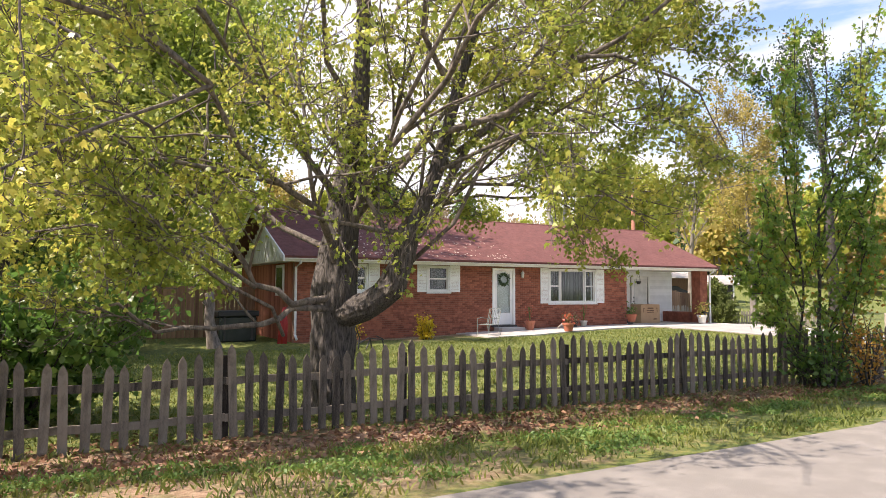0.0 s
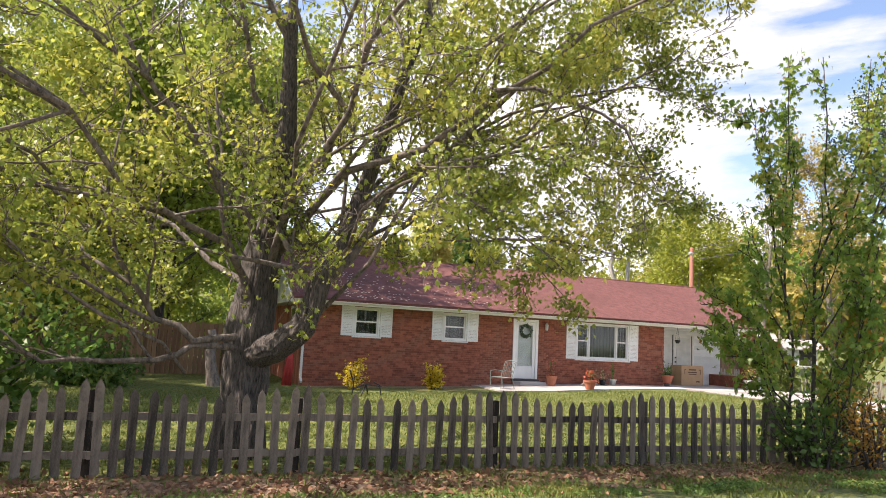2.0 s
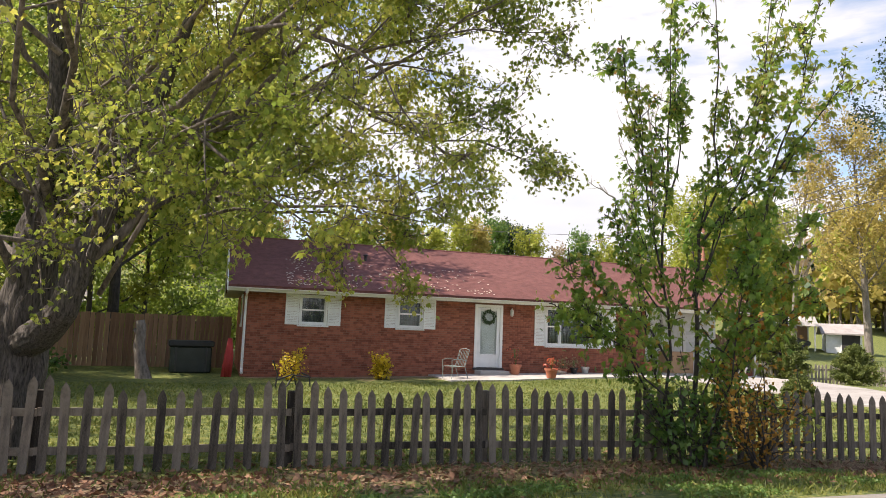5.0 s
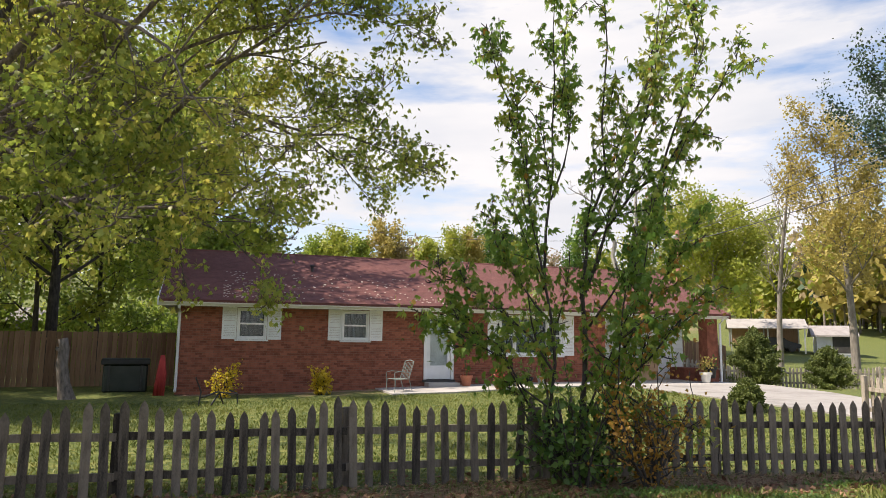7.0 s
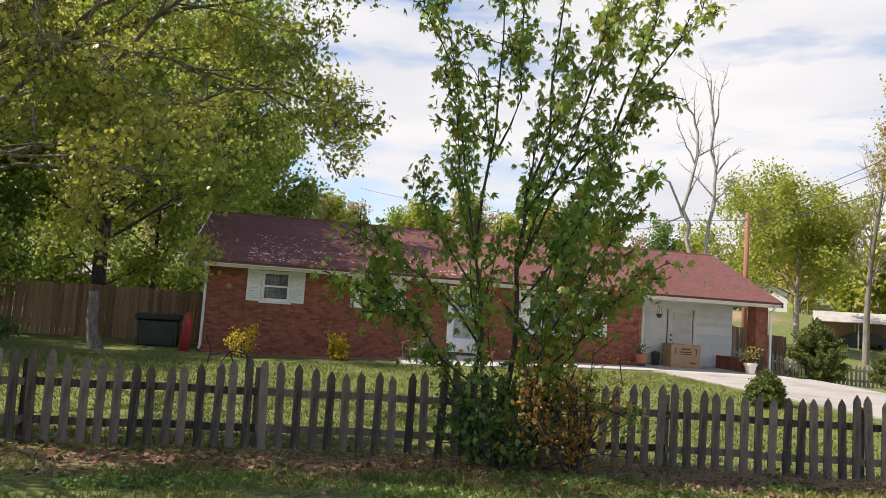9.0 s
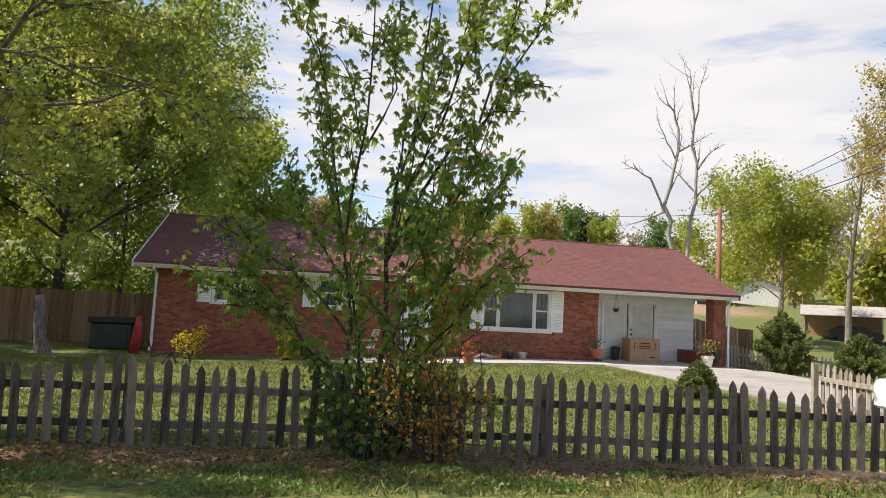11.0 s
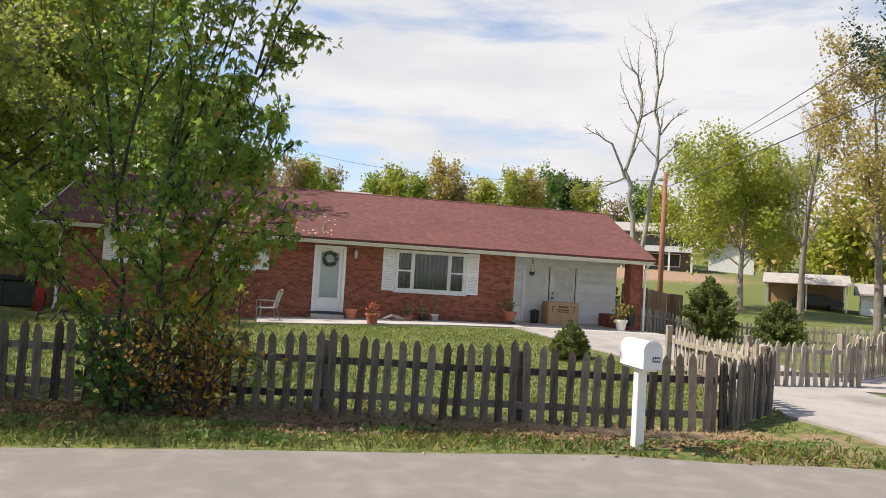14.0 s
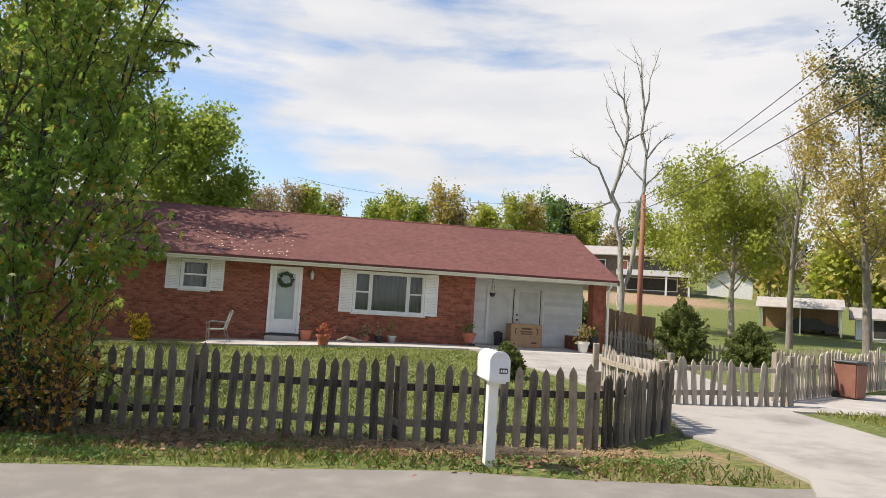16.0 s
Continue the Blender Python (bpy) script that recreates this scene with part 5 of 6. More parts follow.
for k, (x, y) in enumerate(((-15, 37), (-10, 35.5), (-5.5, 36.5), (-1.2, 35), (2.6, 36.5), (6.2, 37.5))):
    bush("thicket", x, y, 4.0, 5.0, M_LEAF_GREEN, "tall green thicket beyond the board fence", 8000, 0.19, 150 + k, 20, "thickets", 0.25)


def dead_tree():
    """A tall bare tree with two bleached leaders."""
    rng = np.random.default_rng(61)
    e = local_tree("dead_tree", 39.75, 50.0, "tall bare dead tree with bleached grey limbs")
    P = lambda *rows: [np.array(r, float) for r in rows]
    paths = []
    for limb, r in ((P((0, 0, -0.3), (0.05, 0, 3), (-0.1, 0.2, 6), (-0.6, 0.2, 8.6), (-1.05, 0.1, 10.8), (-0.4, 0, 13.5), (0.1, 0.2, 17.2), (-0.3, 0.2, 18.6), (-1.1, 0.2, 19.8)), 0.34),
                    (P((0, 0, 1.5), (0.6, 0, 4.6), (0.9, -0.2, 7.8), (1.6, 0, 11.4), (1.8, 0.2, 14.5), (1.5, 0.2, 17.7), (1.1, 0.2, 20.5), (1.0, 0.2, 22.3)), 0.27),
                    (P((-1.0, 0.1, 10.2), (-2.3, 0, 12.9), (-3.3, 0.2, 13.5), (-4.7, 0.2, 14.1)), 0.14),
                    (P((1.75, 0, 14.0), (2.6, 0, 15.2), (3.3, 0.2, 15.8), (4.1, 0.2, 16.3)), 0.11),
                    (P((1.6, 0, 11.6), (2.5, 0, 12.6), (3.2, 0.2, 13.4), (3.7, 0.2, 14.8)), 0.11),
                    (P((1.5, 0.2, 17.7), (1.9, 0.3, 19.6), (2.4, 0.5, 21.8), (2.8, 0.6, 23.2)), 0.10),
                    (P((-0.2, 0, 14.6), (-0.9, 0.2, 16.0), (-1.6, 0.2, 17.4), (-1.8, 0.2, 18.4)), 0.09)):
        sprout(rng, paths, kinked(rng, limb, 0.06), r * 0.8, 2, spread=0.5, share=0.2, kids=9, lift=0.35, from_=0.45)
    wood_mesh("trunk", paths, M_BARK_DEAD, e, sides=(3, 4, 8, 10))


dead_tree()
plain_tree("bare_tree", 49.6, 43.5, 17.0, 6, None, "slender bare grey tree on the side lawn", 0, 62, 0.2, bark=M_BARK_GREY, trunk_share=0.3, limbs=16, kids=7, levels=2, bare=True, narrow=1.2, trunk_r=0.22)
plain_tree("spring_tree", 50.6, 52, 11.4, 13.0, M_LEAF_SPRING, "broad round tree with bright spring leaves", 26000, 63, 0.27, trunk_share=0.34, limbs=18, kids=8, levels=2, scatter=0.45, narrow=0.6, trunk_r=0.26)
plain_tree("gold_tree", 51.5, 38.5, 16.5, 11, M_LEAF_GOLD, "tall tree with pale gold buds", 15000, 64, 0.2, trunk_share=0.3, limbs=15, kids=8, levels=2, scatter=0.3, narrow=1.0, bark=M_BARK_GREY, trunk_r=0.28)
plain_tree("pine_tree", 46.6, 28.5, 19.5, 10, M_LEAF_PINE, "tall dark pine at the edge of the side lawn", 9000, 65, 0.17, trunk_share=0.62, limbs=13, kids=9, levels=1, scatter=0.28, narrow=0.05, bark=M_BARK)
# rows of trees behind the house and on the hill
# x, y, height of the treetop, width, leaf
ROW = [(0.4, 173, 30.0, 6.7, M_LEAF_RUST), (3.8, 173, 30.4, 6.7, M_LEAF_RUST), (9.3, 157, 28.9, 7.1, M_LEAF_RUST), (13.2, 158, 28.4, 6.1, M_LEAF_SPRING), (19.2, 171, 29.5, 5.5, M_LEAF_RUST),
       (16.0, 169, 24.3, 10.9, M_LEAF_GREEN), (29.6, 168, 25.7, 8.7, M_LEAF_GREEN), (33.7, 162, 27.9, 10.4, M_LEAF_SPRING), (40.0, 167, 27.6, 6.5, M_LEAF_GREEN), (46.7, 167, 33.1, 9.7, M_LEAF_GOLD),
       (50.5, 166, 28.2, 5.4, M_LEAF_RUST), (55.8, 159, 27.3, 6.1, M_LEAF_SPRING), (63.4, 164, 30.6, 10.6, M_LEAF_SPRING), (67.4, 163, 30.1, 8.4, M_LEAF_GOLD), (73.9, 169, 33.5, 10.9, M_LEAF_DARK),
       (80.6, 174, 34.8, 7.2, M_LEAF_PINE), (85.2, 173, 34.9, 7.1, M_LEAF_PINE), (85.4, 166, 30.8, 11.8, M_LEAF_SPRING), (90.7, 164, 28.0, 7.4, M_LEAF_RUST), (95.3, 161, 30.7, 9.3, M_LEAF_DARK),
       (101.3, 157, 28.1, 10.1, M_LEAF_SPRING), (-6.1, 156, 27.1, 8.1, M_LEAF_GOLD), (-15.8, 164, 29.4, 10.6, M_LEAF_SPRING), (-24.8, 162, 27.0, 10.4, M_LEAF_RUST),
       (-34, 84, 18, 11, M_LEAF_SPRING), (-46, 90, 20, 12, M_LEAF_MAPLE)]
for i, (x, y, h, w, leaf) in enumerate(ROW):
    plain_tree("far_tree", x, y, (h - ground_z(x, y)) * 0.9, w, leaf, "distant tree in spring colour behind the house", 1800 if leaf is M_LEAF_RUST else 5200, 200 + i, 0.62, trunk_share=0.12, limbs=15, kids=7, levels=1, scatter=0.75, narrow=0.7, group="distant trees", bark=M_BARK_GREY)


def hill_woods():
    """The wooded hill on the skyline: trunks and leaves too far off to count."""
    r = np.random.default_rng(77)
    for mat, n, tag in ((M_LEAF_SPRING, 110, "spring green"), (M_LEAF_RUST, 120, "bare reddish"), (M_LEAF_GOLD, 70, "pale gold"), (M_LEAF_PINE, 40, "dark evergreen")):
        cs, paths = [], []
        for k in range(n):
            d, a = 190 + 190 * r.random(), radians(-34 + 90 * r.random())
            if k % 3 == 0 and mat in (M_LEAF_SPRING, M_LEAF_GOLD):
                d, a = 135 + 70 * r.random(), radians(37 + 22 * r.random())
            if k % 4 == 1:
                d, a = 108 + 60 * r.random(), radians(45 + 24 * r.random())
            x, y = 12 + d * math.sin(a), d * math.cos(a)
            z, h, w = ground_z(x, y), 11 + 9 * r.random(), 3.0 + 2.5 * r.random()
            m = 420
            v = r.normal(size=(m, 3))
            v /= np.linalg.norm(v, axis=1, keepdims=True)
            v *= r.random((m, 1)) ** 0.45
            v *= 1 + 0.25 * np.sin(v[:, :1] * 7 + k) * np.sin(v[:, 2:] * 6)
            cs.append(np.array([x, y, z + h * 0.6]) + v * np.array([w, w, h * 0.42]))
            paths.append(([np.array([x, y, z - 1]), np.array([x, y, z + h * 0.8])], [0.25, 0.08], 0))
        e = tagged(empty("hill_woods"), tag + " woodland covering the distant hill", "woods", kind="stuff")
        quads_part("far_foliage", kite_leaves(r, np.concatenate(cs), 1.3), mat, e, kind="stuff")
        tagged(wood_mesh("far_trunks", paths, M_BARK_GREY, e), kind="stuff")


hill_woods()


# ---- buildings far off ----
def gable_house(name, x, y, turn, w, d, h, rise, wall, roof, label, over=0.5, openings=(), base=None):
    e = tagged(empty(name, x, y, ground_z(x, y) if base is None else base, turn), label, "house")
    bm = bmesh.new()
    box(bm, -w / 2, -d / 2, -1.5, w / 2, d / 2, h)
    part("wall", bm, wall, e)
    for s in (-1, 1):
        bm = bmesh.new()
        pts = [(-w / 2 - over, s * (d / 2 + over), h - 0.1), (w / 2 + over, s * (d / 2 + over), h - 0.1), (w / 2 + over, 0, h + rise), (-w / 2 - over, 0, h + rise)]
        a = [bm.verts.new(p) for p in pts]
        b = [bm.verts.new((p[0], p[1], p[2] + 0.15)) for p in pts]
        bm.faces.new(a), bm.faces.new(b[::-1])
        for i in range(4):
            bm.faces.new((a[i], a[(i + 1) % 4], b[(i + 1) % 4], b[i]))
        bmesh.ops.recalc_face_normals(bm, faces=bm.faces[:])
        part("roof", bm, roof, e)
    for s in (-1, 1):
        bm = bmesh.new()
        a = [bm.verts.new((s * w / 2, yy, zz)) for yy, zz in ((-d / 2, h - 0.02), (d / 2, h - 0.02), (0, h + rise - 0.02))]
        b = [bm.verts.new((s * (w / 2 - 0.15), v.co.y, v.co.z)) for v in a]
        bm.faces.new(a), bm.faces.new(b[::-1])
        for i in range(3):
            bm.faces.new((a[i], a[(i + 1) % 3], b[(i + 1) % 3], b[i]))
        bmesh.ops.recalc_face_normals(bm, faces=bm.faces[:])
        part("gable", bm, wall, e)
    for ox, oz, ow, oh, mat in openings:
        win = part("window", boxed(ox - ow / 2 - 0.12, -d / 2 - 0.08, oz - 0.12, ox + ow / 2 + 0.12, -d / 2 - 0.003, oz + oh + 0.12), M_WHITE, e)
        part("pane", boxed(ox - ow / 2, -d / 2 - 0.1, oz, ox + ow / 2, -d / 2 - 0.083, oz + oh), mat, win)
    return e


M_BROWN_SIDING = material("brown_siding", (0.10, 0.075, 0.06), (0.19, 0.14, 0.11), 2.5, 0.8, 0.1, 60)
porch_house = gable_house("porch_house", 63.5, 97.5, -24, 16, 8, 5.0, 1.5, M_BROWN_SIDING, M_ROOFGREY, "brown two-storey house with a white balcony on the hill", openings=((-5, 3.0, 1.8, 1.2, M_DARK), (-1.5, 3.0, 1.2, 1.2, M_BRICK), (3.8, 2.9, 5.4, 1.6, M_DARK), (-5.5, 0.5, 1.2, 1.2, M_DARK), (2.6, 0.1, 7, 1.7, M_DARK)))
part("balcony", boxed(-2.4, -5.6, 2.1, 7.9, -4.15, 2.9), M_SIDING, porch_house, "white balcony rail")
for px in (-2.2, 1.0, 4.4, 7.5):
    part("post", boxed(px, -5.5, -1.2, px + 0.25, -5.25, 2.1), M_WHITE, porch_house)
gable_house("white_cottage", 82.0, 101, 58, 8, 6.6, 2.9, 1.6, M_WHITE, M_ROOFGREY, "small white house with a low roof on the slope", openings=((1.5, 0.8, 1.2, 1.4, M_DARK),))
gable_house("ridge_house", 23.4, 150, 4, 7, 8, 8.2, 2.4, M_ROOFGREY, M_ROOFGREY, "house with a grey roof behind the trees", openings=((0, 3.5, 1.2, 1.2, M_DARK),))
gable_house("garden_shed", -0.5, 41, -14, 2.4, 2.4, 2.3, 0.6, M_ROOFGREY, M_ROOFGREY, "grey garden shed beyond the board fence", openings=((0.4, 1.2, 0.8, 0.9, M_DARK),))


def open_carport():
    x, y = 62.0, 58.5
    z = ground_z(x, y) + 0.3
    e = tagged(empty("metal_carport", x, y, z, -38), "open metal carport with a cream roof beyond the lawn", "carport")
    bm = bmesh.new()
    for side in (-1, 1):
        low = [bm.verts.new((px, side * 2.7, 2.0)) for px in (-3.7, 3.7)]
        top = [bm.verts.new((px, 0, 3.0)) for px in (3.7, -3.7)]
        bm.faces.new(low + top if side < 0 else top[::-1] + low[::-1])
    bmesh.ops.remove_doubles(bm, verts=bm.verts[:], dist=0.001)
    made = bmesh.ops.extrude_face_region(bm, geom=bm.faces[:])
    bmesh.ops.translate(bm, verts=[v for v in made["geom"] if isinstance(v, bmesh.types.BMVert)], vec=(0, 0, -0.06))
    bmesh.ops.recalc_face_normals(bm, faces=bm.faces[:])
    part("roof", bm, M_CONCRETE, e, "cream metal roof")
    for px in (-3.4, 0, 3.3):
        for py in (-2.4, 2.3):
            part("post", boxed(px, py, -0.5, px + 0.12, py + 0.12, 2.0), M_METAL, e)
    part("back_panel", boxed(-3.4, 2.45, -0.4, 3.4, 2.55, 2.1), M_BOARD, e)
    return e


open_carport()
gable_house("small_outbuilding", 67.6, 55.5, -40, 3.2, 3.2, 1.9, 0.9, M_SIDING, M_ROOFGREY, "small pale outbuilding beside the carport", openings=((0.6, 0.2, 1.6, 1.8, M_DARK),))


def parked_car(x, y, turn):
    e = tagged(empty("parked_car", x, y, ground_z(x, y), turn), "dark car parked under the metal carport", "car")
    bm = bmesh.new()
    prof = [(-2.2, 0.35), (2.2, 0.35), (2.25, 0.75), (1.2, 0.95), (0.6, 1.42), (-1.2, 1.45), (-2.0, 1.0), (-2.25, 0.9)]
    a = [bm.verts.new((px, -0.85, pz)) for px, pz in prof]
    b = [bm.verts.new((px, 0.85, pz)) for px, pz in prof]
    bm.faces.new(a[::-1]), bm.faces.new(b)
    for i in range(len(prof)):
        bm.faces.new((a[i], a[(i + 1) % 8], b[(i + 1) % 8], b[i]))
    bmesh.ops.bevel(bm, geom=bm.edges[:], offset=0.06, segments=2, affect="EDGES")
    part("body", bm, M_BLACK, e)
    for wx in (-1.35, 1.35):
        for wy in (-0.8, 0.8):
            bm = bmesh.new()
            bmesh.ops.create_cone(bm, cap_ends=True, segments=16, radius1=0.33, radius2=0.33, depth=0.2, matrix=pose(wx, wy, 0.33, 90))
            part("wheel", bm, M_BLACK, e)


parked_car(63.0, 58.2, -30)

# utility pole and cables
pole = tagged(empty("utility_pole", 33.15, 33.5, ground_z(33.15, 33.5)), "brown wooden utility pole with cables", "utility pole")
part("shaft", tube(bmesh.new(), [(0, 0, -0.3), (0, 0, 4), (0.02, 0, 8.3)], [0.16, 0.14, 0.11], 12), M_POLE, pole, smooth=True)
bm = bmesh.new()
tube(bm, [(0, -0.1, 7.7), (-0.25, -0.35, 7.9), (-0.6, -0.6, 7.85)], 0.025, 6)
arm = part("lamp_arm", bm, M_METAL, pole)
bm = bmesh.new()
lathe(bm, [(0.05, 0.1), (0.16, 0.02), (0.14, -0.08), (0.04, -0.12)], 12, -0.62, -0.62, 7.82)
part("lamp_head", bm, M_METAL, pole, "grey street lamp head")


def cable(a, b, sag, r=0.014):
    a, b = Vector(a), Vector(b)
    pts = [a.lerp(b, i / 16) - Vector((0, 0, sag * 4 * (i / 16) * (1 - i / 16))) for i in range(17)]
    part("cable", tube(bmesh.new(), pts, r, 5), M_WIRE, pole).matrix_basis = pole.matrix_world.inverted()


PZ = ground_z(33.15, 33.5)
cable((33.1, 33.4, PZ + 8.15), (26.3, 3.0, 9.3), 0.3)
cable((33.1, 33.4, PZ + 7.95), (26.6, 3.0, 8.8), 0.3)
cable((33.1, 33.4, PZ + 7.5), (27.1, 3.2, 7.9), 0.4, 0.02)
cable((33.1, 33.5, PZ + 7.9), (14, 62, 12.0), 0.9)


# ---- things in the yard ----
def mailbox(x, y):
    e = tagged(empty("mailbox", x, y, 0), "white rounded metal mailbox on a white wooden post", "mailbox")
    part("post", boxed(-0.05, -0.05, -0.25, 0.05, 0.05, 0.80, bevel=0.006), M_WHITE, e, "white painted wooden post")
    part("cross_board", boxed(-0.075, -0.2, 0.785, 0.075, 0.26, 0.81, bevel=0.003), M_WHITE, e)

    def shell(w, h, y0, y1, name, mat, parent, thick=0.0):
        bm = bmesh.new()
        prof = [(-w, 0), (w, 0), (w, h - w)] + [(w * math.cos(a), h - w + w * math.sin(a)) for a in np.linspace(0, math.pi, 13)[1:-1]] + [(-w, h - w)]
        a = [bm.verts.new((px, y0, 0.81 + pz)) for px, pz in prof]
        b = [bm.verts.new((px, y1, 0.81 + pz)) for px, pz in prof]
        bm.faces.new(a), bm.faces.new(b[::-1])
        for i in range(len(prof)):
            bm.faces.new((a[i], b[i], b[(i + 1) % len(prof)], a[(i + 1) % len(prof)]))
        bmesh.ops.recalc_face_normals(bm, faces=bm.faces[:])
        return part(name, bm, mat, parent)
    body = shell(0.095, 0.275, -0.22, 0.28, "body", M_WHITE, e)
    lid = shell(0.1, 0.285, -0.245, -0.222, "door", M_SIDING, e)
    tagged(lid, "pale mailbox door with a small dark plate")
    plate = part("plate", boxed(-0.005, -0.25, 0.885, 0.075, -0.2455, 0.935), M_BLACK, lid)
    for i in range(3):
        part("bar", boxed(0.005 + 0.023 * i, -0.2525, 0.897, 0.02 + 0.023 * i, -0.2503, 0.923), M_WHITE, lid)
    part("latch", boxed(-0.02, -0.265, 1.055, 0.02, -0.2455, 1.075), M_METAL, lid)
    bm = bmesh.new()
    box(bm, 0.0955, -0.12, 0.93, 0.1, -0.09, 1.06)
    part("flag", bm, M_RED, e, "small red signal flag")


mailbox(17.98, 5.9)


def metal_chair(x, y, turn):
    e = tagged(empty("garden_chair", x, y, ground_z(x, y), turn), "pale metal garden armchair on the grass", "chair")
    for sx in (-0.26, 0.26):
        part("frame", tube(bmesh.new(), [(sx, -0.28, 0.0), (sx, -0.24, 0.4), (sx, 0.2, 0.42), (sx, 0.36, 0.92)], 0.011, 6), M_CHAIR, e)
        part("leg", tube(bmesh.new(), [(sx, 0.34, 0.0), (sx, 0.2, 0.42)], 0.011, 6), M_CHAIR, e)
        part("armrest", tube(bmesh.new(), [(sx, -0.26, 0.2), (sx, -0.28, 0.6), (sx, -0.1, 0.64), (sx, 0.26, 0.6)], 0.012, 6), M_CHAIR, e)
    bm = bmesh.new()
    for i in range(9):
        box(bm, -0.25, -0.22 + i * 0.047, 0.405, 0.25, -0.195 + i * 0.047, 0.42)
    part("seat", bm, M_CHAIR, e, "slatted metal seat")
    for i in range(6):
        px = -0.2 + i * 0.08
        part("back_bar", tube(bmesh.new(), [(px, 0.21, 0.43), (px, 0.35, 0.9)], 0.007, 5), M_CHAIR, e)
    part("back_rail", tube(bmesh.new(), [(-0.26, 0.36, 0.92), (0, 0.38, 0.96), (0.26, 0.36, 0.92)], 0.011, 6), M_CHAIR, e)


metal_chair(13.55, 20.3, -75)


def pot(x, y, r, h, mat, label, plant=None, seed=1, stand=0.0, leaves=120, tall=0.3):
    z = ground_z(x, y) + stand
    e = tagged(empty("flower_pot", x, y, z), label, "flower pot", "flower pots")
    part("body", lathe(bmesh.new(), [(r * 0.68, 0), (r * 0.95, h * 0.78), (r * 1.08, h * 0.78), (r * 1.1, h), (r * 0.97, h), (r * 0.93, h * 0.86)], 18), mat, e, smooth=False)
    part("soil", lathe(bmesh.new(), [(r * 0.9, h * 0.8), (r * 0.9, h * 0.875), (r * 0.3, h * 0.9)], 14), M_SOIL, e)
    if plant:
        rng = np.random.default_rng(seed)
        c = rng.normal(size=(leaves, 3)) * np.array([r * 0.7, r * 0.7, tall * 0.4]) + np.array([0, 0, h + tall * 0.6])
        c[:, 2] = np.maximum(c[:, 2], h * 0.95)
        quads_part("plant", kite_leaves(rng, c, 0.085, 0.0), plant, e, kind="stuff")
        bm = bmesh.new()
        for k in range(6):
            tube(bm, [(0, 0, h * 0.85), (rng.normal() * r * 0.4, rng.normal() * r * 0.4, h + tall)], 0.006, 4)
        part("stem", bm, M_LEAF_DARK, e)
    return e


pot(16.57, 19.75, 0.2, 0.3, M_TERRACOTTA, "terracotta pot of red flowers on the patio", M_LEAF_RED, 1, 0.045, 60, 0.3)
pot(16.05, 21.35, 0.19, 0.33, M_TERRACOTTA, "terracotta pot with a tall red bloom by the door", M_LEAF_RED, 2, 0.045, 25, 0.5)
pot(17.9, 21.5, 0.15, 0.16, M_TERRACOTTA, "low terracotta bowl with dry plants", M_LEAF_RUST, 3, 0.045, 80, 0.3)
pot(18.35, 21.55, 0.13, 0.2, M_BLACK, "dark plastic flower pot by the wall", M_LEAF_RUST, 4, 0.045, 50, 0.25)
pot(18.75, 21.5, 0.14, 0.22, M_METAL, "grey flower pot with a leafless stick", M_LEAF_DARK, 5, 0.045, 12, 0.6)
pot(21.28, 21.5, 0.21, 0.3, M_TERRACOTTA, "terracotta pot with dark leaves at the wall's end", M_LEAF_DARK, 6, 0.16, 60, 0.3)
pot(25.1, 21.2, 0.2, 0.36, M_TRIM, "cream planter with straggling yellow-green plants", M_LEAF_GOLD, 7, 0.03, 150, 0.45)
pot(25.55, 21.45, 0.18, 0.4, M_BLACK, "dark flower pot against the brick column", M_LEAF_DARK, 8, 0.16, 40, 0.25)
# stakes leaning at the wall's end
tool = tagged(empty("garden_tool", 21.42, 21.7, 0.155), "long-handled garden tool leaning by the carport", "tool")
part("handle", tube(bmesh.new(), [(0, 0, 0), (-0.12, 0.24, 1.5)], 0.014, 6), M_POLE, tool)
part("head", boxed(-0.12, -0.02, 0, 0.12, 0.02, 0.1), M_IRON, tool)
# driftwood by the pots
log = tagged(part("driftwood", tube(bmesh.new(), [(17.0, 20.9, 0.18), (17.3, 21.0, 0.3), (17.6, 21.1, 0.22), (17.85, 21.2, 0.2)], [0.03, 0.05, 0.06, 0.03], 7), M_BARK_PALE), "twisted piece of driftwood on the patio", "driftwood")


def carton(x0, x1, y0, y1, z, h):
    e = tagged(empty("cardboard_box", (x0 + x1) / 2, (y0 + y1) / 2, z), "large closed cardboard box standing in the carport", "box")
    w, d = (x1 - x0) / 2, (y1 - y0) / 2
    part("body", boxed(-w, -d, 0, w, d, h, bevel=0.012), M_CARD, e)
    part("flap", boxed(-w + 0.01, -d + 0.01, h + 0.001, -0.004, d - 0.01, h + 0.008), M_CARD, e)
    part("flap", boxed(0.004, -d + 0.01, h + 0.001, w - 0.01, d - 0.01, h + 0.008), M_CARD, e)
    for bx, bz, bw, bh in ((-0.18, 0.62, 0.36, 0.05), (-0.22, 0.52, 0.44, 0.04), (-0.2, 0.45, 0.4, 0.035), (-0.42, 0.46, 0.03, 0.2), (0.39, 0.46, 0.03, 0.2), (-0.42, 0.63, 0.08, 0.03), (0.34, 0.63, 0.08, 0.03), (0.18, 0.14, 0.2, 0.05)):
        part("print_bar", boxed(bx, -d - 0.003, bz, bx + bw, -d - 0.0005, bz + bh), M_INK, e)


carton(23.05, 24.2, 22.75, 23.4, 0.155, 0.8)
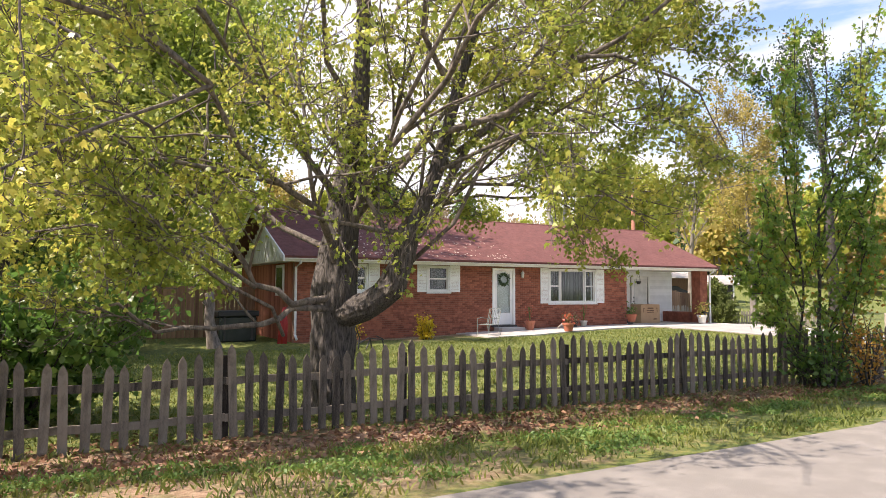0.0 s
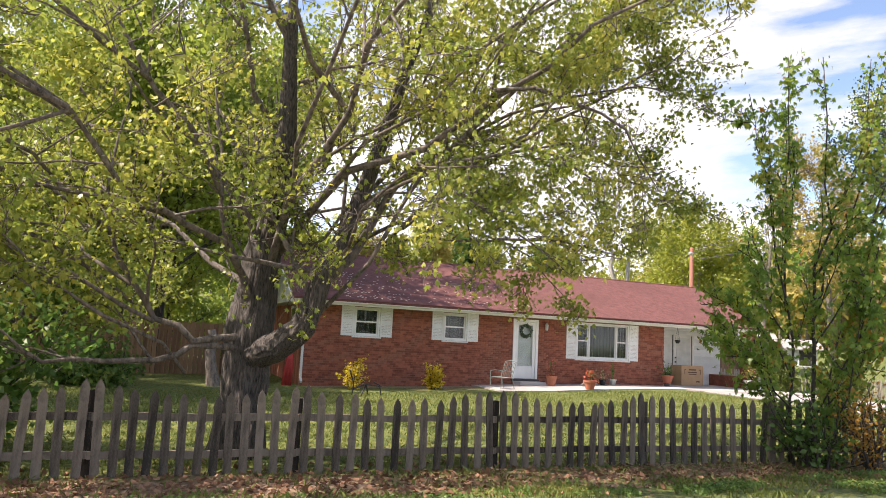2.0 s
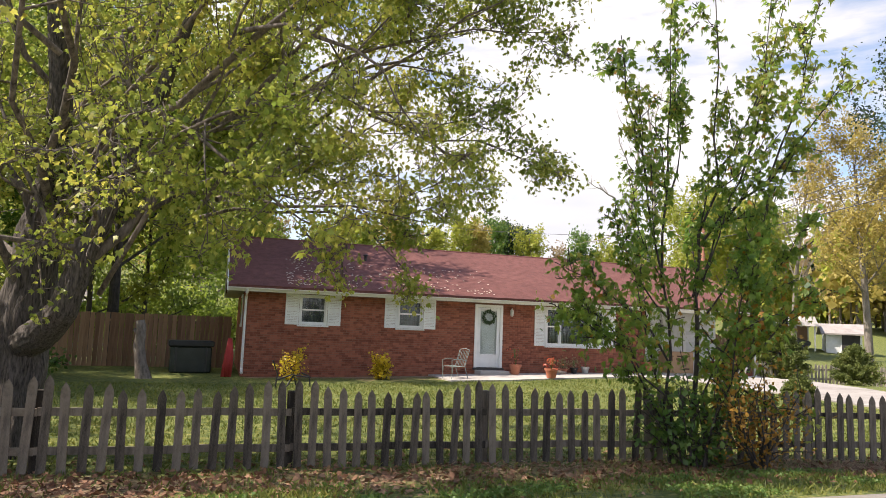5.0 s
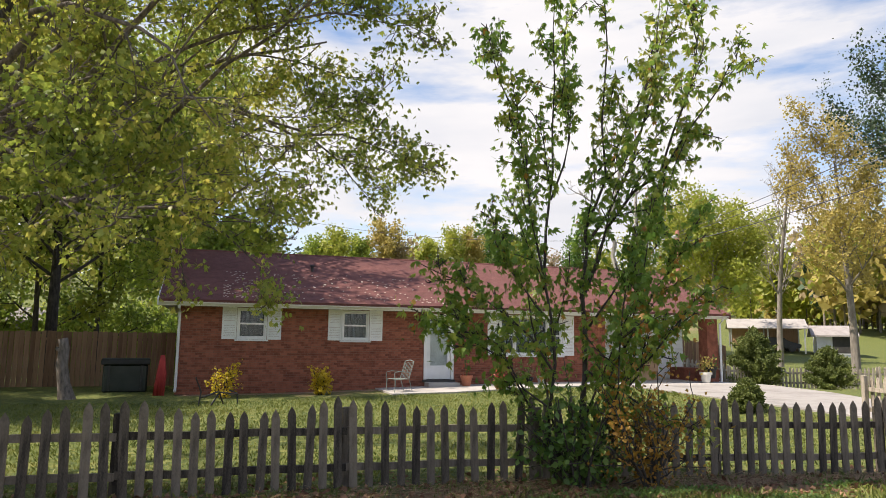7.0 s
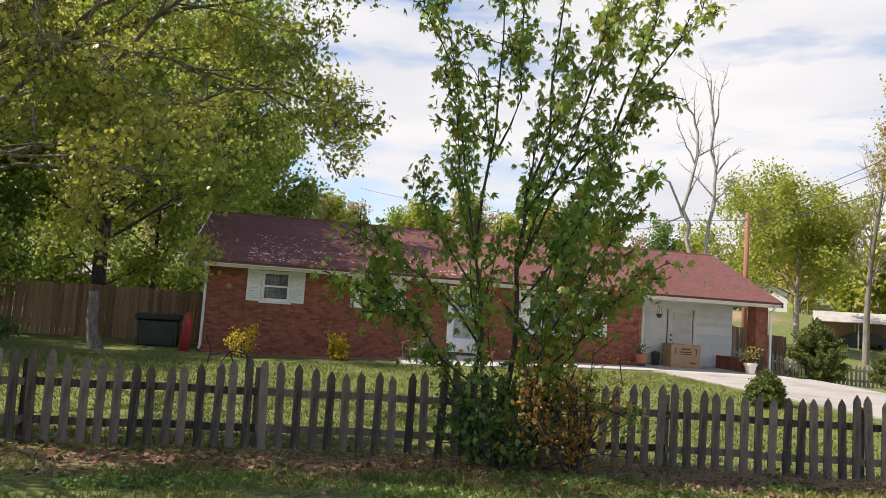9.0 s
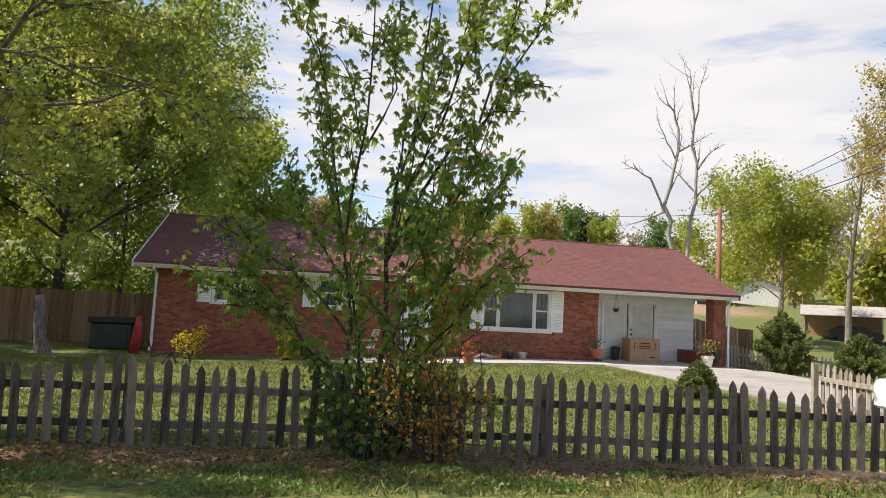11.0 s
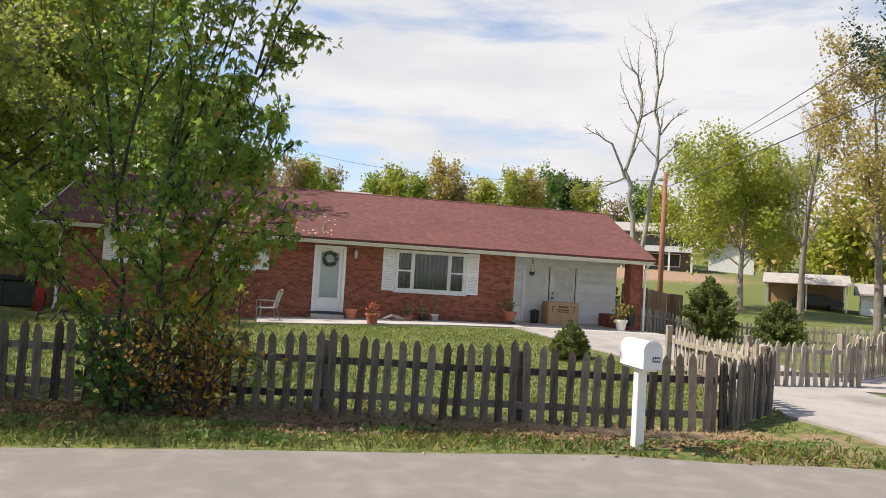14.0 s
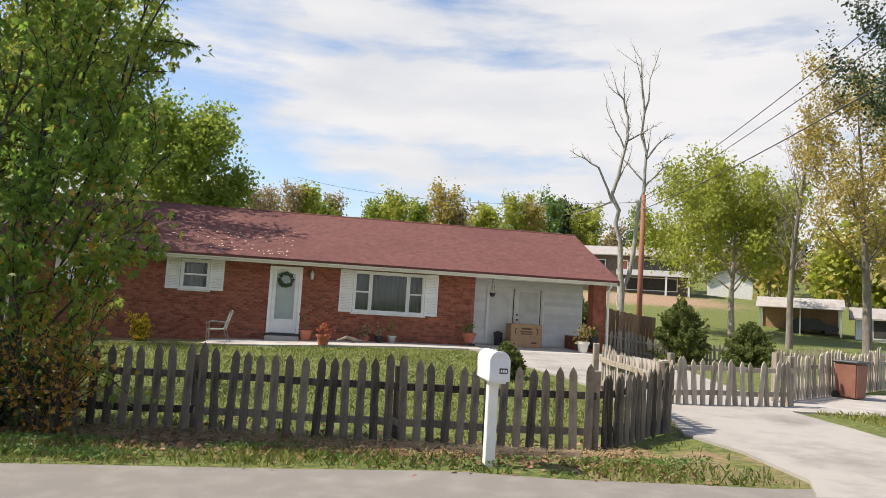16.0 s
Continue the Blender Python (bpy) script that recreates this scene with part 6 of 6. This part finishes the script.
# small dark bin beside the box
bm = bmesh.new()
lathe(bm, [(0.13, 0), (0.17, 0.42), (0.18, 0.44), (0.05, 0.5)], 14)
bin_small = part("waste_bin", bm, M_BLACK)
bin_small.matrix_basis = pose(22.75, 23.3, 0.155)
tagged(bin_small, "small black lidded bin beside the cardboard box", "bin")
# hanging basket and wind chime under the carport eave
bm = bmesh.new()
for a in range(3):
    tube(bm, [(0.1 * math.cos(a * 2.1), 0.1 * math.sin(a * 2.1), -0.5), (0, 0, 0)], 0.005, 4)
lathe(bm, [(0.06, -0.62), (0.11, -0.5), (0.1, -0.49)], 10)
hang = part("hanging_basket", bm, M_IRON)
hang.matrix_basis = pose(22.1, 21.9, WALL_TOP - 0.0)
tagged(hang, "dark hanging basket below the carport eave", "basket")

# wheeled tub with a dark lid beside the house corner
tub = tagged(empty("storage_tub", 5.75, 23.6, ground_z(5.75, 23.6), 6), "dark plastic storage tub with a black lid", "storage box")
part("body", boxed(-0.62, -0.4, 0, 0.62, 0.4, 0.82, bevel=0.04), M_DARKGLASS, tub)
part("lid", boxed(-0.68, -0.46, 0.82, 0.68, 0.46, 1.0, bevel=0.03), M_BLACK, tub)
for sx in (-0.45, 0.45):
    part("rib", boxed(sx - 0.03, -0.43, 0.05, sx + 0.03, -0.401, 0.8), M_BLACK, tub)
# red folded cover leaning on the corner
bm = bmesh.new()
for k in range(5):
    tube(bm, [(0.05 * k, 0.05 * (k % 2), 0), (0.06 + 0.045 * k, 0.03, 0.6), (0.12 + 0.02 * k, 0.0, 1.15)], [0.06, 0.05, 0.02], 7)
cover = part("folded_parasol", bm, M_RED, smooth=True)
cover.matrix_basis = pose(6.75, 21.85, ground_z(6.75, 21.85))
tagged(cover, "folded red parasol leaning at the house corner", "parasol")
# dead stump
rng = np.random.default_rng(5)
stump = local_tree("tree_stump", 4.55, 21.0, "tall dead grey stump with a cut top", "stump")
wood_mesh("trunk", [([np.array(p, float) for p in ((0.12, 0, -0.1), (0, 0, 0.4), (-0.08, 0, 0.9), (-0.05, 0, 1.35), (-0.1, 0, 1.6))], [0.24, 0.16, 0.15, 0.13, 0.12], 3),
                    ([np.array(p, float) for p in ((-0.05, 0, 1.2), (-0.25, 0.02, 1.35))], [0.07, 0.05], 1)], M_BARK_LIMB, stump)
# wrought-iron plant frame on the lawn
frame_iron = tagged(empty("plant_stand", 8.5, 18.6, ground_z(8.5, 18.6), 20), "dark bent iron plant stand on the lawn", "plant stand")
for k, pts in enumerate((((-0.5, 0, 0), (-0.45, 0, 0.35), (-0.6, 0, 0.7)), ((-0.45, 0, 0.2), (0.0, 0.1, 0.32), (0.5, 0, 0.25)), ((0.5, 0, 0), (0.48, 0.05, 0.28), (0.3, 0.1, 0.36)), ((-0.2, 0, 0), (0.05, 0.1, 0.3)), ((0.2, 0.2, 0), (0.05, 0.1, 0.3)))):
    part("rod", tube(bmesh.new(), pts, 0.02, 6), M_IRON, frame_iron)


def wheelie_bin(x, y, turn):
    e = tagged(empty("wheeled_bin", x, y, ground_z(x, y), turn), "brown wheeled refuse bin with a dark lid", "bin")
    e.scale = (0.75, 0.75, 0.8)
    bm = bmesh.new()
    a = [(-0.24, -0.27), (0.24, -0.27), (0.24, 0.27), (-0.24, 0.27)]
    lo = [bm.verts.new((px, py, 0.06)) for px, py in a]
    hi = [bm.verts.new((px * 1.25, py * 1.2, 0.95)) for px, py in a]
    bm.faces.new(lo[::-1]), bm.faces.new(hi)
    for i in range(4):
        bm.faces.new((lo[i], lo[(i + 1) % 4], hi[(i + 1) % 4], hi[i]))
    bmesh.ops.bevel(bm, geom=bm.edges[:], offset=0.03, segments=2, affect="EDGES")
    part("body", bm, M_BIN, e)
    part("lid", boxed(-0.33, -0.36, 0.955, 0.33, 0.36, 1.02, bevel=0.025), M_BINLID, e, "dark plastic lid")
    for sx in (-0.27, 0.27):
        bm = bmesh.new()
        bmesh.ops.create_cone(bm, cap_ends=True, segments=16, radius1=0.11, radius2=0.11, depth=0.05, matrix=pose(sx, 0.28, 0.11, 0, 90))
        part("wheel", bm, M_BLACK, e)


wheelie_bin(27.4, 12.15, 20)
strip("side_drive", [(24.9, 11.7), (26.5, 12.6), (29, 12.9), (33, 13.0)], [(24.4, 10.0), (26.5, 9.7), (29, 9.9), (33, 10.4)], 0.1, lambda x, y: ground_z(x, y) + 0.03, M_CONCRETE, "pale concrete side drive beyond the gate", "driveway")


# ---- grass, weeds and leaf litter ----
def blades(name, x0, x1, y0, y1, count, height, seed, label, keep):
    r = np.random.default_rng(seed)
    x, y = x0 + (x1 - x0) * r.random(count), y0 + (y1 - y0) * r.random(count)
    keepers = [keep(a, b, q) for a, b, q in zip(x, y, r.random(count))]
    x, y = x[keepers], y[keepers]
    z = np.array([ground_z(a, b) for a, b in zip(x, y)]) - 0.01
    n = len(x)
    base = np.stack([x, y, z], axis=1)
    a = r.random(n) * 6.283
    h = height * (0.45 + 0.9 * r.random(n))
    w = 0.006 + 0.006 * r.random(n)
    side = np.stack([np.cos(a) * w, np.sin(a) * w, np.zeros(n)], axis=1)
    tip = np.stack([r.normal(size=n) * h * 0.45, r.normal(size=n) * h * 0.45, h], axis=1)
    mid = tip * np.array([0.35, 0.35, 0.6])
    v = np.stack([base - side, base + side, base + mid + side * 0.8, base + tip], axis=1)
    quads_part(name, v, M_GRASS, None, label, "stuff")["category"] = "grass"


def patch(x, y):
    return noise.noise(Vector((x * 0.9, y * 0.9, 3.1))) + 0.5 * noise.noise(Vector((x * 2.7, y * 2.7, 9.1)))


def verge_keep(x, y, q):
    if y < 5.02 + 0.62 * smooth_step(8.5, 11.5, x) - 0.5 * smooth_step(16.8, 20.2, x) or (x > 20.8 and y > 4.9):
        return False
    gap = fence_line(x) - y
    want = 0.6 if gap > 1.25 else 0.2
    return q < want * (0.55 + patch(x, y) * 1.1)


blades("verge_grass", -2, 21.2, 4.9, 8.6, 90000, 0.075, 301, "short rough grass on the road verge", verge_keep)
blades("lawn_grass", -1, 21.2, 8.6, 19.5, 120000, 0.06, 302, "short spring lawn inside the fence", lambda x, y, q: q < 0.6 + patch(x, y) * 0.6)
blades("side_grass", 24.3, 31, 4.9, 10, 26000, 0.08, 303, "short rough grass beside the driveway", lambda x, y, q: x > 25.4 - 0.2 * abs(y - 7) and q < 0.7 + patch(x, y) * 0.5)


def clover():
    """Low round-leaved weeds in dense patches on the verge and by the lawn's edge."""
    r = np.random.default_rng(305)
    n = 60000
    x, y = -1 + 21.5 * r.random(n), 5.2 + 2.3 * r.random(n)
    ok = [verge_keep(a, b, 0.0) and b < fence_line(a) - 0.9 and patch(a * 0.8 + 7, b * 1.3) > 0.06 + 0.3 * q for a, b, q in zip(x, y, r.random(n))]
    x, y = x[ok], y[ok]
    z = np.array([ground_z(a, b) for a, b in zip(x, y)]) + 0.015 + 0.05 * r.random(len(x))
    ob = star_part("clover", r, np.stack([x, y, z], axis=1), 0.032, M_CLOVER, None, "low green clover patches on the verge", droop=-0.1, lobes=(-2.1, 0.0, 2.1), narrow=0.42)
    tagged(ob, "low green clover patches on the verge", "clover", kind="stuff")


M_CLOVER = leaf_material("clover_leaf", (0.06, 0.12, 0.025), (0.12, 0.21, 0.04), (0.20, 0.29, 0.06), 0.55, 0.35)
clover()


def straw():
    """Dead stalks lying along the foot of the fence."""
    r = np.random.default_rng(306)
    n = 5200
    x = 8.5 + 11.5 * np.sqrt(r.random(n))
    y = np.array([fence_line(a) for a in x]) - 0.42 + r.normal(size=n) * 0.26
    z = np.array([ground_z(a, b) for a, b in zip(x, y)]) + 0.012 + 0.03 * r.random(n)
    a = r.normal(size=n) * 0.6
    d = np.stack([np.cos(a), np.sin(a), r.normal(size=n) * 0.12], axis=1) * (0.05 + 0.13 * r.random((n, 1)))
    w = np.stack([-np.sin(a), np.cos(a), np.zeros(n)], axis=1) * 0.004
    c = np.stack([x, y, z], axis=1)
    quads_part("straw", np.stack([c - d - w, c + d - w, c + d + w, c - d + w], axis=1), M_STRAW, None, "dry straw lying along the fence foot", "stuff")["category"] = "straw"


M_STRAW = leaf_material("dry_straw", (0.20, 0.12, 0.06), (0.36, 0.24, 0.13), (0.52, 0.40, 0.24), 0.8, 0.1)
straw()


def litter():
    r = np.random.default_rng(310)
    n = 9000
    x = -2 + 22 * r.random(n) ** 1.25
    y = np.array([fence_line(a) for a in x]) - 0.75 + r.normal(size=n) * 0.62
    ok = (y > 5.2) & (y < 9.6)
    x, y = x[ok], y[ok]
    z = np.array([ground_z(a, b) for a, b in zip(x, y)]) + 0.006 + r.random(len(x)) * 0.015
    q = kite_leaves(r, np.stack([x, y, z], axis=1), 0.075, 0.0, 0.82)
    q[:, :, 2] = np.maximum(q[:, :, 2], z[:, None] - 0.004)
    quads_part("leaf_litter", q, M_LITTER, None, "dry brown leaves lying along the fence", "stuff")["category"] = "leaves"


litter()


def roof_petals():
    r = np.random.default_rng(320)
    n = 260
    c = []
    for k in range(n):
        p = roof_point(8.5 + 7 * r.random() ** 1.5, SLOPE * (0.04 + 0.5 * r.random() ** 1.4), 1) + nrm * 0.03
        c.append(tuple(p))
    c = np.array(c)
    d = np.stack([r.normal(size=n), r.normal(size=n) * up.y, np.zeros(n)], axis=1)
    d[:, 2] = d[:, 1] * up.z / up.y
    d *= 0.045 / np.linalg.norm(d, axis=1, keepdims=True)
    s = np.cross(d, np.array(nrm)) * 0.7
    quads_part("fallen_petals", np.stack([c - d, c + s, c + d, c - s], axis=1), M_PETAL, None, "pale fallen petals scattered on the roof", "stuff")["category"] = "petals"


M_PETAL = leaf_material("pale_petal", (0.40, 0.30, 0.24), (0.52, 0.42, 0.34), (0.60, 0.52, 0.44), 0.8, 0.1)
roof_petals()


# ---- brick facing ----
def brick_facing():
    """Running-bond bricks on the front wall: those round the door as parts, the rest joined."""
    r = np.random.default_rng(400)
    bl, bh, jx, jz, dep = 0.195, 0.0595, 0.010, 0.0115, 0.022
    near, rest = [], []
    z, course = -0.40, 0
    while z + bh < WALL_TOP:
        x = FX0 + (0 if course % 2 else -(bl + jx) / 2)
        while x < FX1:
            spans = [(max(x, FX0), min(x + bl, FX1))]
            for h0, h1, hz0, hz1 in OPENINGS:
                if z + bh > hz0 - 0.004 and z < hz1 + 0.004:
                    cut = []
                    for a, b in spans:
                        if b <= h0 or a >= h1:
                            cut.append((a, b))
                        else:
                            if a < h0 - 0.01:
                                cut.append((a, h0 - 0.004))
                            if b > h1 + 0.01:
                                cut.append((h1 + 0.004, b))
                    spans = cut
            for a, b in spans:
                if b - a > 0.02:
                    whole = abs(b - a - bl) < 1e-6
                    if whole and 15.83 < a < 16.9 and 0.3 < z < 2.4 and len(near) < 300:
                        near.append((a, z))
                    elif whole and 13.4 < a < 14.6 and 0.3 < z < 2.4 and len(near) < 300:
                        near.append((a, z))
                    else:
                        rest.append((a, b, z))
            x += bl + jx
        z += bh + jz
        course += 1
    bm = bmesh.new()
    box(bm, 0, 0, 0, bl, dep, bh, 0.003)
    me = bpy.data.meshes.new("brick")
    bm.to_mesh(me)
    bm.free()
    me.materials.append(M_BRICK)
    for a, z in near:
        ob = new("brick", me)
        ob.parent = wall_front
        ob.matrix_basis = pose(a, FY + r.uniform(-0.003, 0.002), z)
    verts, faces = [], []
    for a, b, z in rest:
        y0 = FY + r.uniform(-0.003, 0.002)
        k = len(verts)
        verts += [(a, y0, z), (b, y0, z), (b, y0, z + bh), (a, y0, z + bh), (a, y0 + dep, z), (b, y0 + dep, z), (b, y0 + dep, z + bh), (a, y0 + dep, z + bh)]
        faces += [(k, k + 1, k + 2, k + 3), (k + 1, k + 5, k + 6, k + 2), (k + 4, k, k + 3, k + 7), (k + 3, k + 2, k + 6, k + 7), (k + 4, k + 5, k + 1, k)]
    ob = mesh_part("brickwork", verts, faces, M_BRICK_ALL, wall_front, "red running-bond brickwork", "stuff")


brick_facing()
